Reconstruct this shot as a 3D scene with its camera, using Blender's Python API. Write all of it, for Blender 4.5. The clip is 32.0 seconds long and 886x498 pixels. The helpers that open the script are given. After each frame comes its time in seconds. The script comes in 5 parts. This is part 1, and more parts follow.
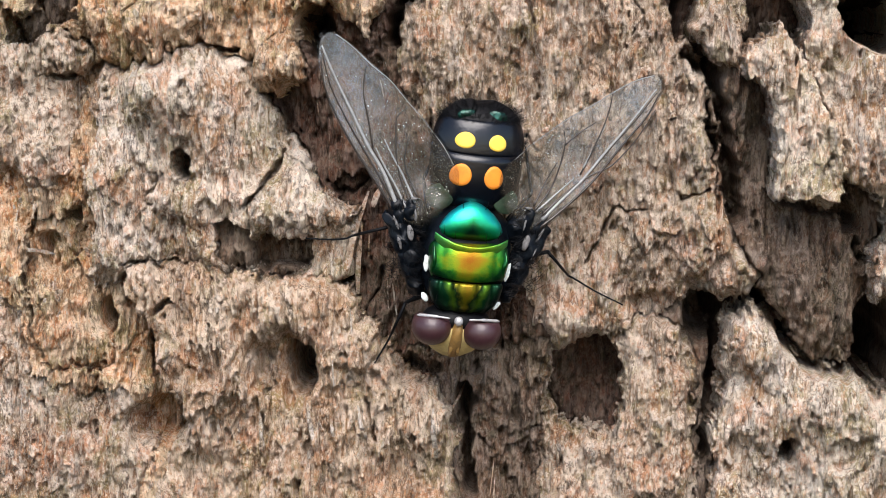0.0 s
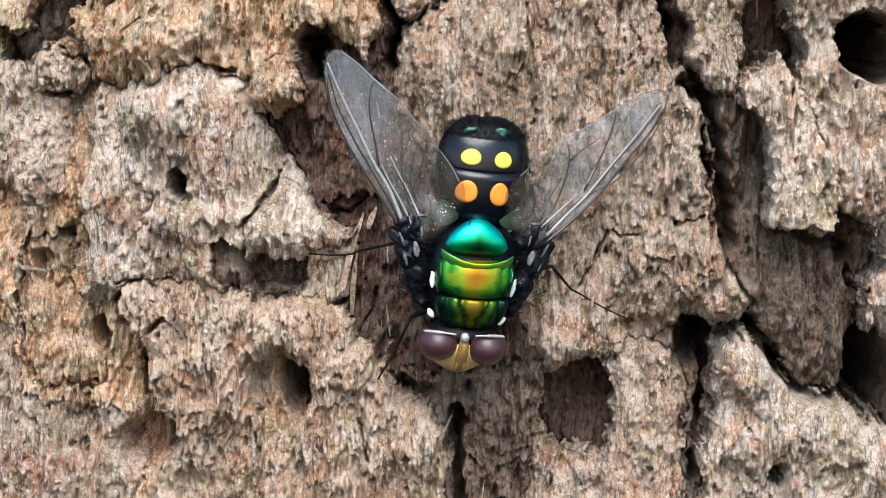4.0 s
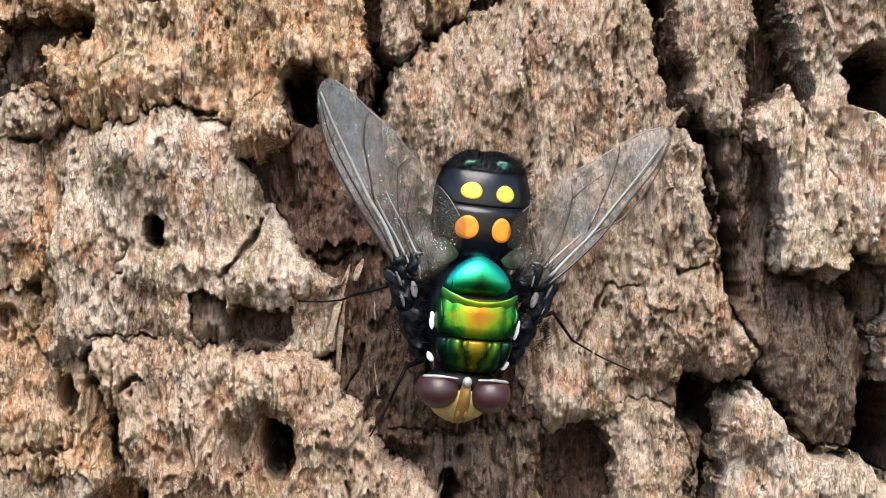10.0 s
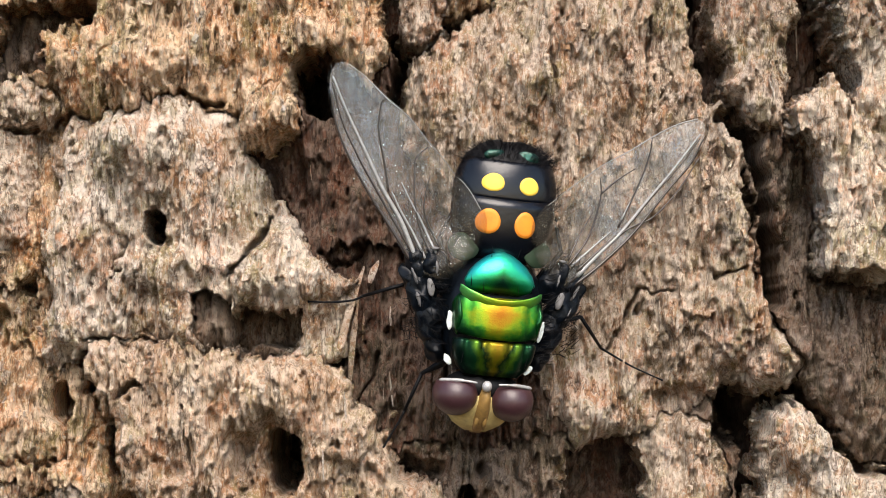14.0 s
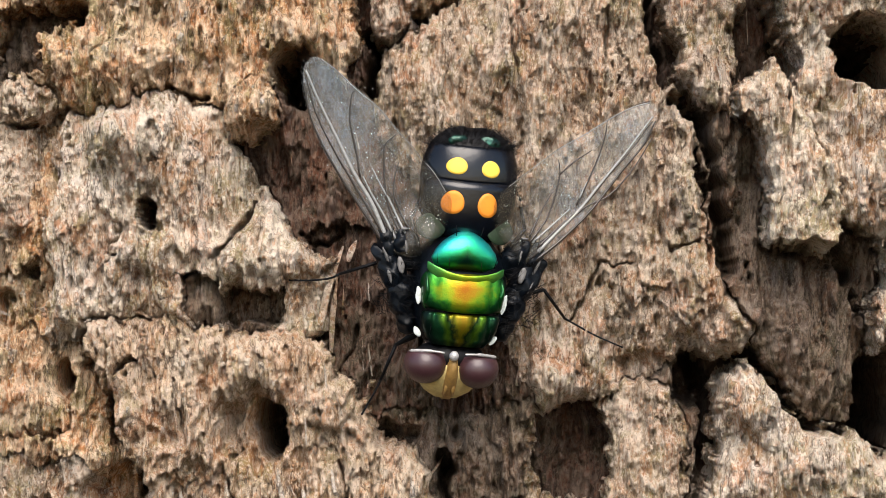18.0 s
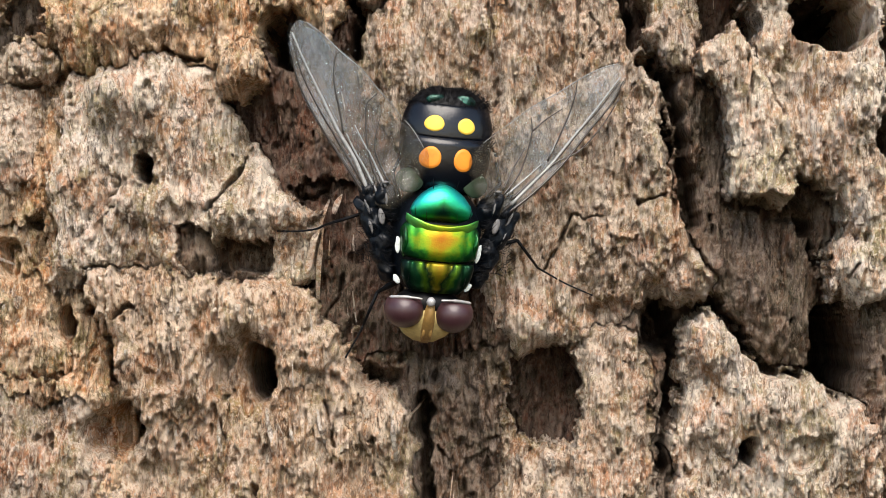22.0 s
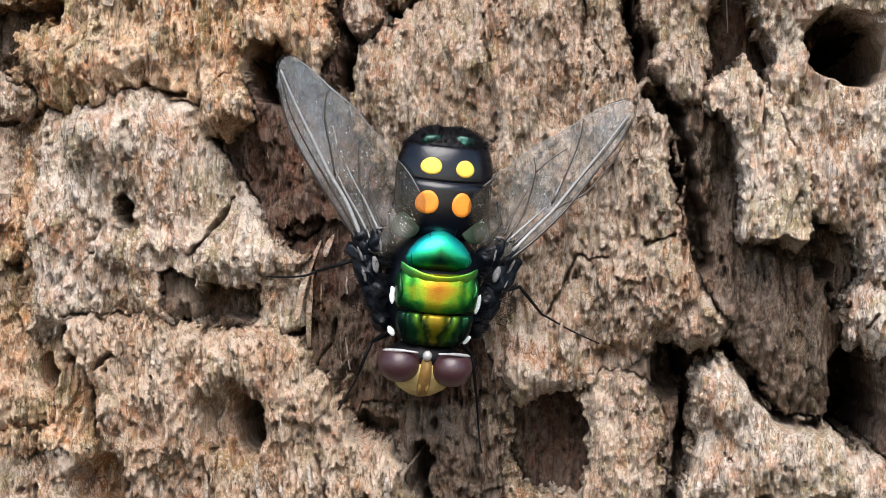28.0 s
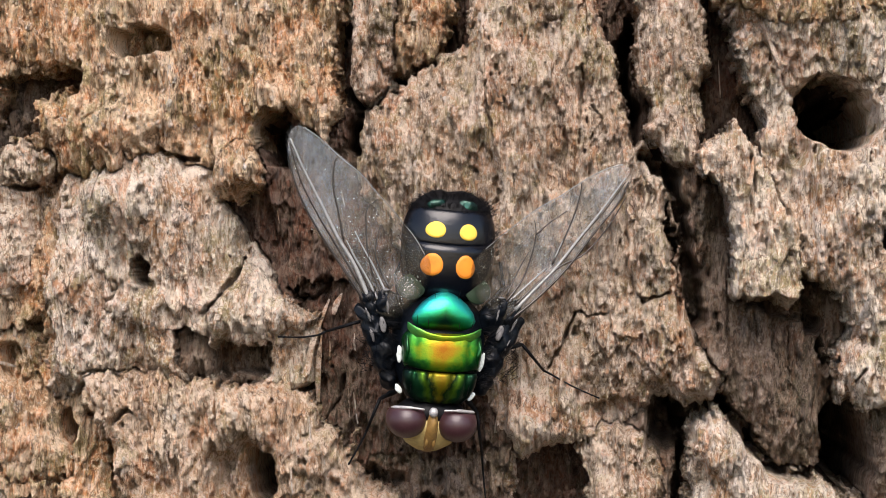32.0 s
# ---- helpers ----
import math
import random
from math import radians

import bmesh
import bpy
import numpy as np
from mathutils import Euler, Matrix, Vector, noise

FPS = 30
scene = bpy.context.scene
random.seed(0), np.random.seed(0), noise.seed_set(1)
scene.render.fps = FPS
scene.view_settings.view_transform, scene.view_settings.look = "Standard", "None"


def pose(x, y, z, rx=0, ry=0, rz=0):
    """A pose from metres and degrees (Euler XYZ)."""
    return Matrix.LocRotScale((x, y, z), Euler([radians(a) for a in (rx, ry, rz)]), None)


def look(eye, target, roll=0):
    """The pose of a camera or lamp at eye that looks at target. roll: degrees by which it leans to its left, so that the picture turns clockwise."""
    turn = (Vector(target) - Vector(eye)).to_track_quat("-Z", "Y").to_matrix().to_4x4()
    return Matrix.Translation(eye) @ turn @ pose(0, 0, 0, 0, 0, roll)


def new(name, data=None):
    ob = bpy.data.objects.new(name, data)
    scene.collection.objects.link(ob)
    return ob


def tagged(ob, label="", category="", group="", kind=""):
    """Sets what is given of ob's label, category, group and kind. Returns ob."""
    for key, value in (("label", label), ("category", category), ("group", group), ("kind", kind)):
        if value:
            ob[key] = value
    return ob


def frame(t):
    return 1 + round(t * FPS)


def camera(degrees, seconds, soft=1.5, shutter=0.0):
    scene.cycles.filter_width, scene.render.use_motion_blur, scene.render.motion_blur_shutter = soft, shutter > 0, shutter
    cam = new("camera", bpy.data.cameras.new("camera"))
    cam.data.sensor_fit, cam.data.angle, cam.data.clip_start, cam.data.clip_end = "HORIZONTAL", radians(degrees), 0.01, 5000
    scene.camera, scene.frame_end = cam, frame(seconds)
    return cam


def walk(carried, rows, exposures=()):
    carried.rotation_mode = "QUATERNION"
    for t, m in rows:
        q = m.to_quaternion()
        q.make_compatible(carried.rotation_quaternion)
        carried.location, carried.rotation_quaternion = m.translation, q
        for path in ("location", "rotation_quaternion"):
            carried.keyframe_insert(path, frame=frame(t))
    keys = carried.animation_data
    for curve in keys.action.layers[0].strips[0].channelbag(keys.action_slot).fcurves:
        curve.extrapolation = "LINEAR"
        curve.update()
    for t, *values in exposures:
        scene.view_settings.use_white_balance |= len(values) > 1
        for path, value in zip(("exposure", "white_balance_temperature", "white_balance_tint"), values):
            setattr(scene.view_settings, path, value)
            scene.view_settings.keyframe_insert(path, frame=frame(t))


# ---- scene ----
# A fly rests head down on the rotten, bored wood of a standing trunk. Plan in millimetres: x to the right, y into the wood, z up.
MM = 0.001
cam = camera(25.25, 32.0, soft=0.8)


def carried_pose(x, y, z, yaw, pitch, roll):
    turn = Matrix.Rotation(radians(yaw), 4, "Z") @ Matrix.Rotation(radians(90 + pitch), 4, "X") @ Matrix.Rotation(radians(roll), 4, "Z")
    return Matrix.Translation((x * MM, y * MM, z * MM)) @ turn


# seconds, then the eye in millimetres, then yaw, pitch and roll in degrees
PATH = [
    (0, -0.467, -89.130, 8.857, 3.384, -6.840, -0.258),
    (0.5, -0.152, -89.734, 9.349, 3.473, -6.621, -0.074),
    (1, -0.416, -90.648, 9.686, 3.171, -6.359, 0.060),
    (1.5, 2.180, -89.971, 11.490, 3.418, -6.848, 0.088),
    (2, 0.095, -89.442, 11.439, 3.745, -7.150, 0.031),
    (2.5, -0.304, -90.024, 11.766, 3.701, -7.703, -0.076),
    (4.5, -4.268, -88.631, 9.908, 0.510, -6.514, 0.637),
    (5, -5.656, -86.443, 9.107, -0.640, -5.316, 0.300),
    (5.5, -6.829, -85.431, 7.498, -1.458, -4.085, -0.004),
    (6, -6.156, -85.592, 6.673, -1.965, -3.250, -0.125),
    (6.5, -6.195, -87.011, 7.013, -1.889, -2.783, -0.030),
    (7, -6.273, -87.946, 6.616, -1.819, -2.735, 0.232),
    (7.5, -6.228, -89.048, 6.443, -1.936, -2.654, 0.287),
    (8, -6.662, -89.366, 5.765, -1.605, -2.460, 0.348),
    (8.5, -7.975, -87.650, 5.181, -1.226, -2.028, 0.365),
    (9, -9.744, -85.523, 2.771, -1.341, -1.461, 0.539),
    (9.5, -7.733, -84.166, 1.486, -1.668, -0.599, 0.468),
    (10, -7.894, -85.146, 1.116, -1.731, 0.102, 0.486),
    (10.5, -6.692, -85.593, 0.266, -1.720, 0.096, 0.509),
    (11, -6.935, -85.060, -2.422, -1.348, 0.523, 0.760),
    (11.5, -6.165, -82.515, -1.302, -0.965, 1.097, 0.803),
    (12, -6.976, -79.878, -3.343, -0.282, 1.455, 0.744),
    (12.5, -7.154, -79.897, -2.463, 0.156, 1.777, 0.736),
    (13, -7.782, -79.724, -3.153, 0.165, 2.263, 0.802),
    (13.5, -7.332, -79.129, -3.418, -0.106, 2.463, 0.855),
    (14, -6.786, -79.678, -2.642, -0.477, 2.758, 0.918),
    (14.5, -5.692, -80.561, -1.964, -0.851, 2.829, 0.915),
    (16.5, -3.325, -85.824, -1.836, 1.623, 2.092, -0.240),
    (17, -4.741, -85.647, -1.506, 1.541, 2.057, -0.209),
    (17.5, -5.671, -83.496, -1.931, 1.402, 2.014, -0.227),
    (18, -3.412, -85.462, -2.378, 0.977, 1.806, -0.135),
    (18.5, -1.279, -87.552, -2.701, 0.819, 1.621, -0.053),
    (19, 0.459, -91.132, -1.710, 1.018, 1.735, -0.091),
    (19.5, 1.458, -92.634, -2.446, 1.068, 1.545, -0.081),
    (20, 1.614, -90.119, -3.305, 1.018, 1.287, -0.114),
    (20.5, 1.420, -90.355, -1.801, 0.873, 1.242, -0.162),
    (21, -0.627, -88.511, -2.094, 1.237, 1.245, -0.139),
    (21.5, -2.066, -88.577, -2.754, 1.454, 1.255, -0.146),
    (22, -1.423, -90.586, -3.405, 1.580, 0.987, -0.037),
    (22.5, -1.501, -89.735, -2.736, 1.726, 1.292, -0.104),
    (23, -1.369, -89.805, -2.073, 1.587, 1.524, -0.262),
    (23.5, -2.551, -88.465, -2.734, 1.868, 1.263, -0.232),
    (24, -1.917, -88.435, -1.910, 1.401, 1.354, -0.164),
    (24.5, -2.315, -88.265, -1.448, 1.307, 1.570, -0.094),
    (26.5, 2.341, -87.616, 2.875, 3.717, -1.796, -0.185),
    (27, 3.235, -86.056, 1.955, 3.506, -1.502, -0.235),
    (27.5, 2.932, -86.147, 2.412, 3.785, -1.898, -0.390),
    (28, 2.133, -85.502, 2.560, 3.892, -1.576, -0.478),
    (28.5, 3.584, -85.445, 2.884, 3.486, -1.733, -0.606),
    (29, 3.240, -87.135, 2.696, 3.750, -1.388, -0.689),
    (29.5, 2.878, -89.273, 3.052, 4.180, -1.119, -0.781),
    (30, 1.600, -89.471, 1.419, 4.448, -1.053, -0.697),
    (30.5, 3.606, -89.800, 3.239, 3.961, -0.601, -0.693),
    (31, 4.038, -90.149, 2.948, 4.093, -0.638, -0.707),
    (31.5, 3.219, -89.485, 2.497, 4.135, -0.327, -0.660),
    (32, 2.634, -88.858, 3.296, 4.160, -0.305, -0.738),
]
# seconds, stops, kelvin, tint
EXPOSURES = [
    (0, 0.84, 6560, 13.6),
    (1, 0.9, 7210, 16.4),
    (2, 0.77, 7510, 17.1),
    (5, 0.95, 5710, 9.3),
    (6, 0.95, 5970, 10.9),
    (7, 0.95, 5810, 5.9),
    (8, 0.81, 6980, 13.7),
    (9, 0.95, 5820, 8.7),
    (10, 0.95, 6720, 12.8),
    (11, 0.95, 6290, 8.8),
    (12, 0.95, 5680, 8.3),
    (13, 0.95, 5640, 9.0),
    (14, 0.95, 7090, 13.7),
    (17, 0.95, 5610, 8.0),
    (18, 0.87, 7050, 12.8),
    (19, 0.95, 5550, 4.1),
    (20, 0.95, 5510, 6.7),
    (21, 0.95, 5500, 8.5),
    (22, 0.87, 7010, 11.9),
    (23, 0.95, 5790, 7.7),
    (24, 0.95, 5550, 5.9),
    (27, 0.95, 5680, 8.3),
    (28, 0.87, 6560, 13.6),
    (29, 0.95, 5930, 10.0),
    (30, 0.95, 5610, 8.0),
    (31, 0.77, 6660, 13.7),
    (32, 0.76, 6920, 17.3),
]
walk(cam, [(t, carried_pose(*row)) for t, *row in PATH], EXPOSURES)

# ---- light: an overcast forest sky, softest and strongest from above and in front of the trunk ----
world = bpy.data.worlds.new("sky")
scene.world = world
world.use_nodes = True
sky = world.node_tree.nodes.new("ShaderNodeTexSky")
sky.sky_type, sky.sun_disc = "NISHITA", False
sky.sun_elevation, sky.sun_rotation = radians(47), radians(176)
world.node_tree.links.new(sky.outputs[0], world.node_tree.nodes["Background"].inputs[0])
world.node_tree.nodes["Background"].inputs[1].default_value = 0.15
sun = new("sun", bpy.data.lights.new("sun", "SUN"))
sun.data.energy, sun.data.angle, sun.data.color = 3.4, radians(46), (1.0, 0.97, 0.93)
sun.matrix_world = look((0.05, -0.8, 0.86), (0, 0, 0))


# ---- materials ----
def shader(name, rough=0.8, metal=0.0):
    m = bpy.data.materials.new(name)
    m.use_nodes = True
    b = m.node_tree.nodes["Principled BSDF"]
    b.inputs["Roughness"].default_value, b.inputs["Metallic"].default_value = rough, metal
    return m, m.node_tree, b


def node(tree, kind, **inputs):
    n = tree.nodes.new(kind)
    for key, value in inputs.items():
        n.inputs[key.replace("_", " ")].default_value = value
    return n


def place(tree, sx, sy, sz):
    """Object coordinates in millimetres, stretched."""
    co, mp = tree.nodes.new("ShaderNodeTexCoord"), tree.nodes.new("ShaderNodeMapping")
    mp.inputs["Scale"].default_value = (sx / MM, sy / MM, sz / MM)
    tree.links.new(co.outputs["Object"], mp.inputs[0])
    return mp.outputs[0]


def cloud(tree, where, scale, detail=4.0, rough=0.6, low=0.35, high=0.65):
    """Noise from 0 to 1, sharpened between low and high."""
    n = node(tree, "ShaderNodeTexNoise", Scale=scale, Detail=detail, Roughness=rough)
    tree.links.new(where, n.inputs["Vector"])
    r = node(tree, "ShaderNodeMapRange", From_Min=low, From_Max=high)
    tree.links.new(n.outputs[0], r.inputs[0])
    return r.outputs[0]


def blend(tree, fac, a, b):
    n = tree.nodes.new("ShaderNodeMix")
    n.data_type = "RGBA"
    for socket, value in ((n.inputs[0], fac), (n.inputs[6], a), (n.inputs[7], b)):
        if isinstance(value, bpy.types.NodeSocket):
            tree.links.new(value, socket)
        elif isinstance(value, tuple):
            socket.default_value = (*value, 1)
        else:
            socket.default_value = value
    return n.outputs[2]


def product(tree, a, b, how="MULTIPLY"):
    n = tree.nodes.new("ShaderNodeMath")
    n.operation = how
    for socket, value in zip(n.inputs, (a, b)):
        if isinstance(value, bpy.types.NodeSocket):
            tree.links.new(value, socket)
        else:
            socket.default_value = value
    return n.outputs[0]


def hairline(tree, where, scale, width):
    """Thin winding lines, 1 on the line and 0 beside it, broken off here and there."""
    n = node(tree, "ShaderNodeTexNoise", Scale=scale, Detail=5.0, Roughness=0.6)
    tree.links.new(where, n.inputs["Vector"])
    off = product(tree, n.outputs[0], 0.5, "SUBTRACT")
    size = tree.nodes.new("ShaderNodeMath")
    size.operation = "ABSOLUTE"
    tree.links.new(off, size.inputs[0])
    r = node(tree, "ShaderNodeMapRange", From_Min=0.0, From_Max=width, To_Min=1.0, To_Max=0.0)
    tree.links.new(size.outputs[0], r.inputs[0])
    return product(tree, r.outputs[0], cloud(tree, where, scale * 0.6, 3, 0.5, 0.45, 0.55))


def rotten_wood(name, main, pale, warm, dark, damp, green, pale_low=0.5):
    """Decayed wood: long fibres, crumbly pale crust, rusty and damp patches, a breath of algae, dark pores."""
    m, tree, b = shader(name, 0.92)
    even, fibre, fine = place(tree, 1, 1, 1), place(tree, 1, 1, 0.15), place(tree, 1, 1, 0.5)
    orange, ash = tuple(c * k for c, k in zip(warm, (1.2, 1.1, 1.2))), tuple(min(0.85, c * k) for c, k in zip(pale, (1.0, 1.0, 1.06)))
    # broad patches: damp, rusty, bleached, algae
    for size, where, octaves, low, high, amount, tone in (
        (0.13, even, 5, 0.46, 0.62, 0.5, damp),
        (0.23, fine, 6, 0.48, 0.58, 0.9, warm),
        (0.3, fine, 7, pale_low, pale_low + 0.14, 0.9, pale),
        (0.27, even, 6, 0.52, 0.6, 0.75, green),
        (0.38, even, 7, 0.54, 0.61, 0.85, ash),
        (0.47, even, 6, 0.54, 0.6, 0.75, orange),
        (0.83, even, 6, 0.54, 0.6, 0.65, green),
        (0.71, fine, 6, 0.58, 0.64, 0.3, damp),
        (0.95, even, 6, 0.53, 0.6, 0.6, ash),
        # fibres and crumbs
        (1.1, fine, 5, 0.54, 0.61, 0.65, warm),
        (1.7, fibre, 5, 0.5, 0.64, 0.6, pale),
        (2.6, fibre, 5, 0.58, 0.68, 0.4, dark),
        (2.1, fine, 5, 0.57, 0.63, 0.5, orange),
        (3.6, fibre, 3, 0.55, 0.64, 0.8, pale),
        (4.1, fine, 4, 0.56, 0.61, 0.6, ash),
        (3.3, even, 3, 0.58, 0.63, 0.5, orange),
        (6.9, even, 3, 0.57, 0.61, 0.4, dark),
        (5.7, even, 3, 0.55, 0.59, 0.65, pale),
        ):
        colour = blend(tree, product(tree, cloud(tree, where, size, octaves, 0.52 if size < 0.6 else 0.66, low, high), amount), colour if size != 0.13 else main, tone)
    # hair cracks along the grain
    torn = product(tree, hairline(tree, fine, 0.75, 0.016), hairline(tree, fibre, 1.9, 0.02), "MAXIMUM")
    colour = blend(tree, product(tree, torn, 0.75), colour, dark)
    tree.links.new(colour, b.inputs["Base Color"])
    bump = node(tree, "ShaderNodeBump", Strength=0.9, Distance=0.2 * MM)
    tall = product(tree, cloud(tree, fibre, 5.0, 5, 0.7, 0.2, 0.8), cloud(tree, place(tree, 1, 1, 0.7), 5.5, 5, 0.72, 0.25, 0.75), "ADD")
    tree.links.new(product(tree, tall, product(tree, torn, 0.7), "SUBTRACT"), bump.inputs["Height"])
    tree.links.new(bump.outputs[0], b.inputs["Normal"])
    b.inputs["Specular IOR Level"].default_value = 0.25
    return m


WOOD = rotten_wood("weathered_wood", (0.377, 0.272, 0.185), (0.718, 0.604, 0.478), (0.443, 0.23, 0.113), (0.0898, 0.0483, 0.0335), (0.228, 0.139, 0.102), (0.299, 0.248, 0.113), 0.46)
CRUST = rotten_wood("pale_crust", (0.416, 0.29, 0.186), (0.742, 0.599, 0.454), (0.472, 0.246, 0.116), (0.0953, 0.0492, 0.0322), (0.265, 0.166, 0.116), (0.337, 0.262, 0.116), 0.45)
RUST = rotten_wood("rusty_wood", (0.468, 0.306, 0.177), (0.816, 0.636, 0.441), (0.534, 0.241, 0.0919), (0.0869, 0.0468, 0.0294), (0.281, 0.162, 0.104), (0.36, 0.292, 0.129), 0.47)
# red-brown inner wood, its colour lowered further to carry shade in hollows
INNER_SHADE = rotten_wood("shaded_inner_wood", (0.121, 0.0669, 0.0481), (0.251, 0.178, 0.131), (0.162, 0.0669, 0.0355), (0.0261, 0.0157, 0.0125), (0.0784, 0.0449, 0.0355), (0.094, 0.0784, 0.047), 0.55)
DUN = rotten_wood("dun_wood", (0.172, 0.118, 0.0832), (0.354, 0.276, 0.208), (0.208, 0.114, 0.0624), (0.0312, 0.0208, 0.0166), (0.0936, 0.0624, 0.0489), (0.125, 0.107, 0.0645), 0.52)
BLEACH = rotten_wood("bleached_crust", (0.462, 0.353, 0.25), (0.818, 0.718, 0.589), (0.517, 0.292, 0.152), (0.102, 0.0585, 0.0427), (0.3, 0.207, 0.158), (0.373, 0.31, 0.152), 0.435)
FLAKE = {
    "bleached_crust": "bleached grey-white crusted flake of rotten wood",
    "weathered_wood": "weathered tan flake of rotten wood with a frayed edge",
    "pale_crust": "pale tan crusted flake of rotten wood",
    "rusty_wood": "rusty tan flake of rotten wood",
    "shaded_inner_wood": "red-brown inner wood laid bare, darkened for the shade of hollows",
    "dun_wood": "grey-brown fibrous inner wood laid bare",
}


# ---- wood: noise, outlines and reliefs, in millimetres ----
class Noise:
    def __init__(self, seed):
        r = np.random.RandomState(seed)
        self.p = np.concatenate([r.permutation(256)] * 2)
        a = r.rand(256) * 2 * np.pi
        self.g = np.stack([np.cos(a), np.sin(a)], -1)

    def __call__(self, x, z):
        xi, zi = np.floor(x).astype(int), np.floor(z).astype(int)
        fx, fz = x - xi, z - zi
        u, v = fx**3 * (fx * (fx * 6 - 15) + 10), fz**3 * (fz * (fz * 6 - 15) + 10)

        def corner(i, j):
            g = self.g[self.p[self.p[(xi + i) & 255] + ((zi + j) & 255)]]
            return g[..., 0] * (fx - i) + g[..., 1] * (fz - j)

        a = corner(0, 0) * (1 - u) + corner(1, 0) * u
        b = corner(0, 1) * (1 - u) + corner(1, 1) * u
        return 1.5 * (a * (1 - v) + b * v)

    def sum(self, x, z, octaves=4, gain=0.5):
        return sum(gain**k * self(x * 2**k + 17 * k, z * 2**k - 9 * k) for k in range(octaves))


na, nb, nc, nd, ne = (Noise(s) for s in (3, 11, 23, 37, 51))


def step(a, b, v):
    t = np.clip((v - a) / (b - a), 0, 1)
    return t * t * (3 - 2 * t)


def inside(x, z, outline):
    """Signed distance to an outline, above zero inside."""
    pts = np.array(outline, float)
    best, inn = np.full(x.shape, 1e9), np.zeros(x.shape, bool)
    for (ax, az), (bx, bz) in zip(pts, np.roll(pts, -1, 0)):
        dx, dz = bx - ax, bz - az
        t = np.clip(((x - ax) * dx + (z - az) * dz) / (dx * dx + dz * dz + 1e-12), 0, 1)
        best = np.minimum(best, (x - ax - t * dx) ** 2 + (z - az - t * dz) ** 2)
        if abs(dz) > 1e-9:
            inn ^= ((az > z) != (bz > z)) & (x < dx * (z - az) / dz + ax)
    return np.where(inn, 1, -1) * np.sqrt(best)


def along(x, z, line):
    """Distance to an open line."""
    best = np.full(x.shape, 1e9)
    for (ax, az), (bx, bz) in zip(line, line[1:]):
        dx, dz = bx - ax, bz - az
        t = np.clip(((x - ax) * dx + (z - az) * dz) / (dx * dx + dz * dz + 1e-12), 0, 1)
        best = np.minimum(best, (x - ax - t * dx) ** 2 + (z - az - t * dz) ** 2)
    return np.sqrt(best)


STEP = 0.05
XS, ZS = np.arange(-29.6, 22.6, STEP), np.arange(-15.4, 16.2, STEP)
GX, GZ = np.meshgrid(XS, ZS)
# outlines are frayed: crumbs at two sizes, and teeth along the fibres
WX = GX + 0.3 * na.sum(GX * 0.7, GZ * 0.7, 3) + 0.12 * nb.sum(GX * 2.6, GZ * 2.6, 3)
WZ = GZ + 0.26 * nb.sum(GX * 0.7 + 40, GZ * 0.7, 3) + 0.32 * nc.sum(GX * 2.4, GZ * 0.5, 3) + 0.1 * na.sum(GX * 3.1, GZ * 2.6, 2)
SX, SZ = na.sum(GX * 0.9, GZ * 0.9, 3), nb.sum(GX * 0.9 + 40, GZ * 0.9, 3)
FIBRE = 0.26 * nc.sum(GX * 1.2 + 0.5 * na(GX * 0.3, GZ * 0.3), GZ * 0.16, 3, 0.6) + 0.2 * nd.sum(GX * 3.6 + 0.5 * nb(GX * 0.8, GZ * 0.4), GZ * 0.6, 3, 0.7)


def ledges(v, rise, sharp=0.7):
    """Turns a smooth field into broken ledges of that rise."""
    q = v / rise
    f = np.floor(q)
    return rise * (f + step(sharp, 1.0, q - f))


CRUMB = 0.4 * nd.sum(GX * 0.33, GZ * 0.33, 3) - 0.3 * np.abs(ne.sum(GX * 0.5, GZ * 0.36, 4, 0.5)) + 0.15
GRIT = 0.09 * na.sum(GX * 3.0, GZ * 0.8, 3, 0.75) - 0.12 * np.abs(nb.sum(GX * 2.8, GZ * 0.7, 3, 0.7)) + 0.05 * nd(GX * 8.4, GZ * 2.5)
LAYER = ledges(2.0 * na.sum(GX * 0.23 + 3, GZ * 0.13, 5, 0.5) + 0.3 * nc.sum(GX * 2.2, GZ * 0.3, 3), 0.6, 0.75) + 0.6 * ledges(0.5 * nb.sum(GX * 1.2, GZ * 0.24 + 7, 4, 0.5), 0.24, 0.6)
MIX = step(-0.25, 0.35, ne.sum(GX * 0.14 + 5, GZ * 0.14, 2))
PORES = -0.6 * step(0.84, 0.98, nb.sum(GX * 0.9 + 9, GZ * 0.5, 4, 0.55)) - 0.2 * step(0.8, 0.95, ne.sum(GX * 2.3, GZ * 1.3, 3))
LUMPS = -0.3 * np.abs(ne.sum(GX * 0.9 + 2, GZ * 0.34, 4, 0.55)) + 0.12
GRAIN = LUMPS * (0.5 + 0.5 * MIX) + FIBRE * (1.1 - 0.5 * MIX) + CRUMB * (0.5 + 0.5 * MIX) + PORES + LAYER * (0.6 + 0.25 * MIX) + GRIT * (0.9 + 0.6 * MIX)
HOLLOW = np.zeros_like(GX)


def bore(x, z, rx, rz, deep, turn=0.0, soft=0.25, square=2.0):
    """A hole or hollow eaten into the wood."""
    a = radians(turn)
    dx, dz = GX - x + 0.25 * SX, GZ - z + 0.25 * SZ
    u, v = np.abs((dx * math.cos(a) + dz * math.sin(a)) / rx), np.abs((dz * math.cos(a) - dx * math.sin(a)) / rz)
    r = (u**square + v**square) ** (1 / square)
    HOLLOW[:] = np.maximum(HOLLOW, deep * (1 - step(1 - soft, 1 + soft, r)))


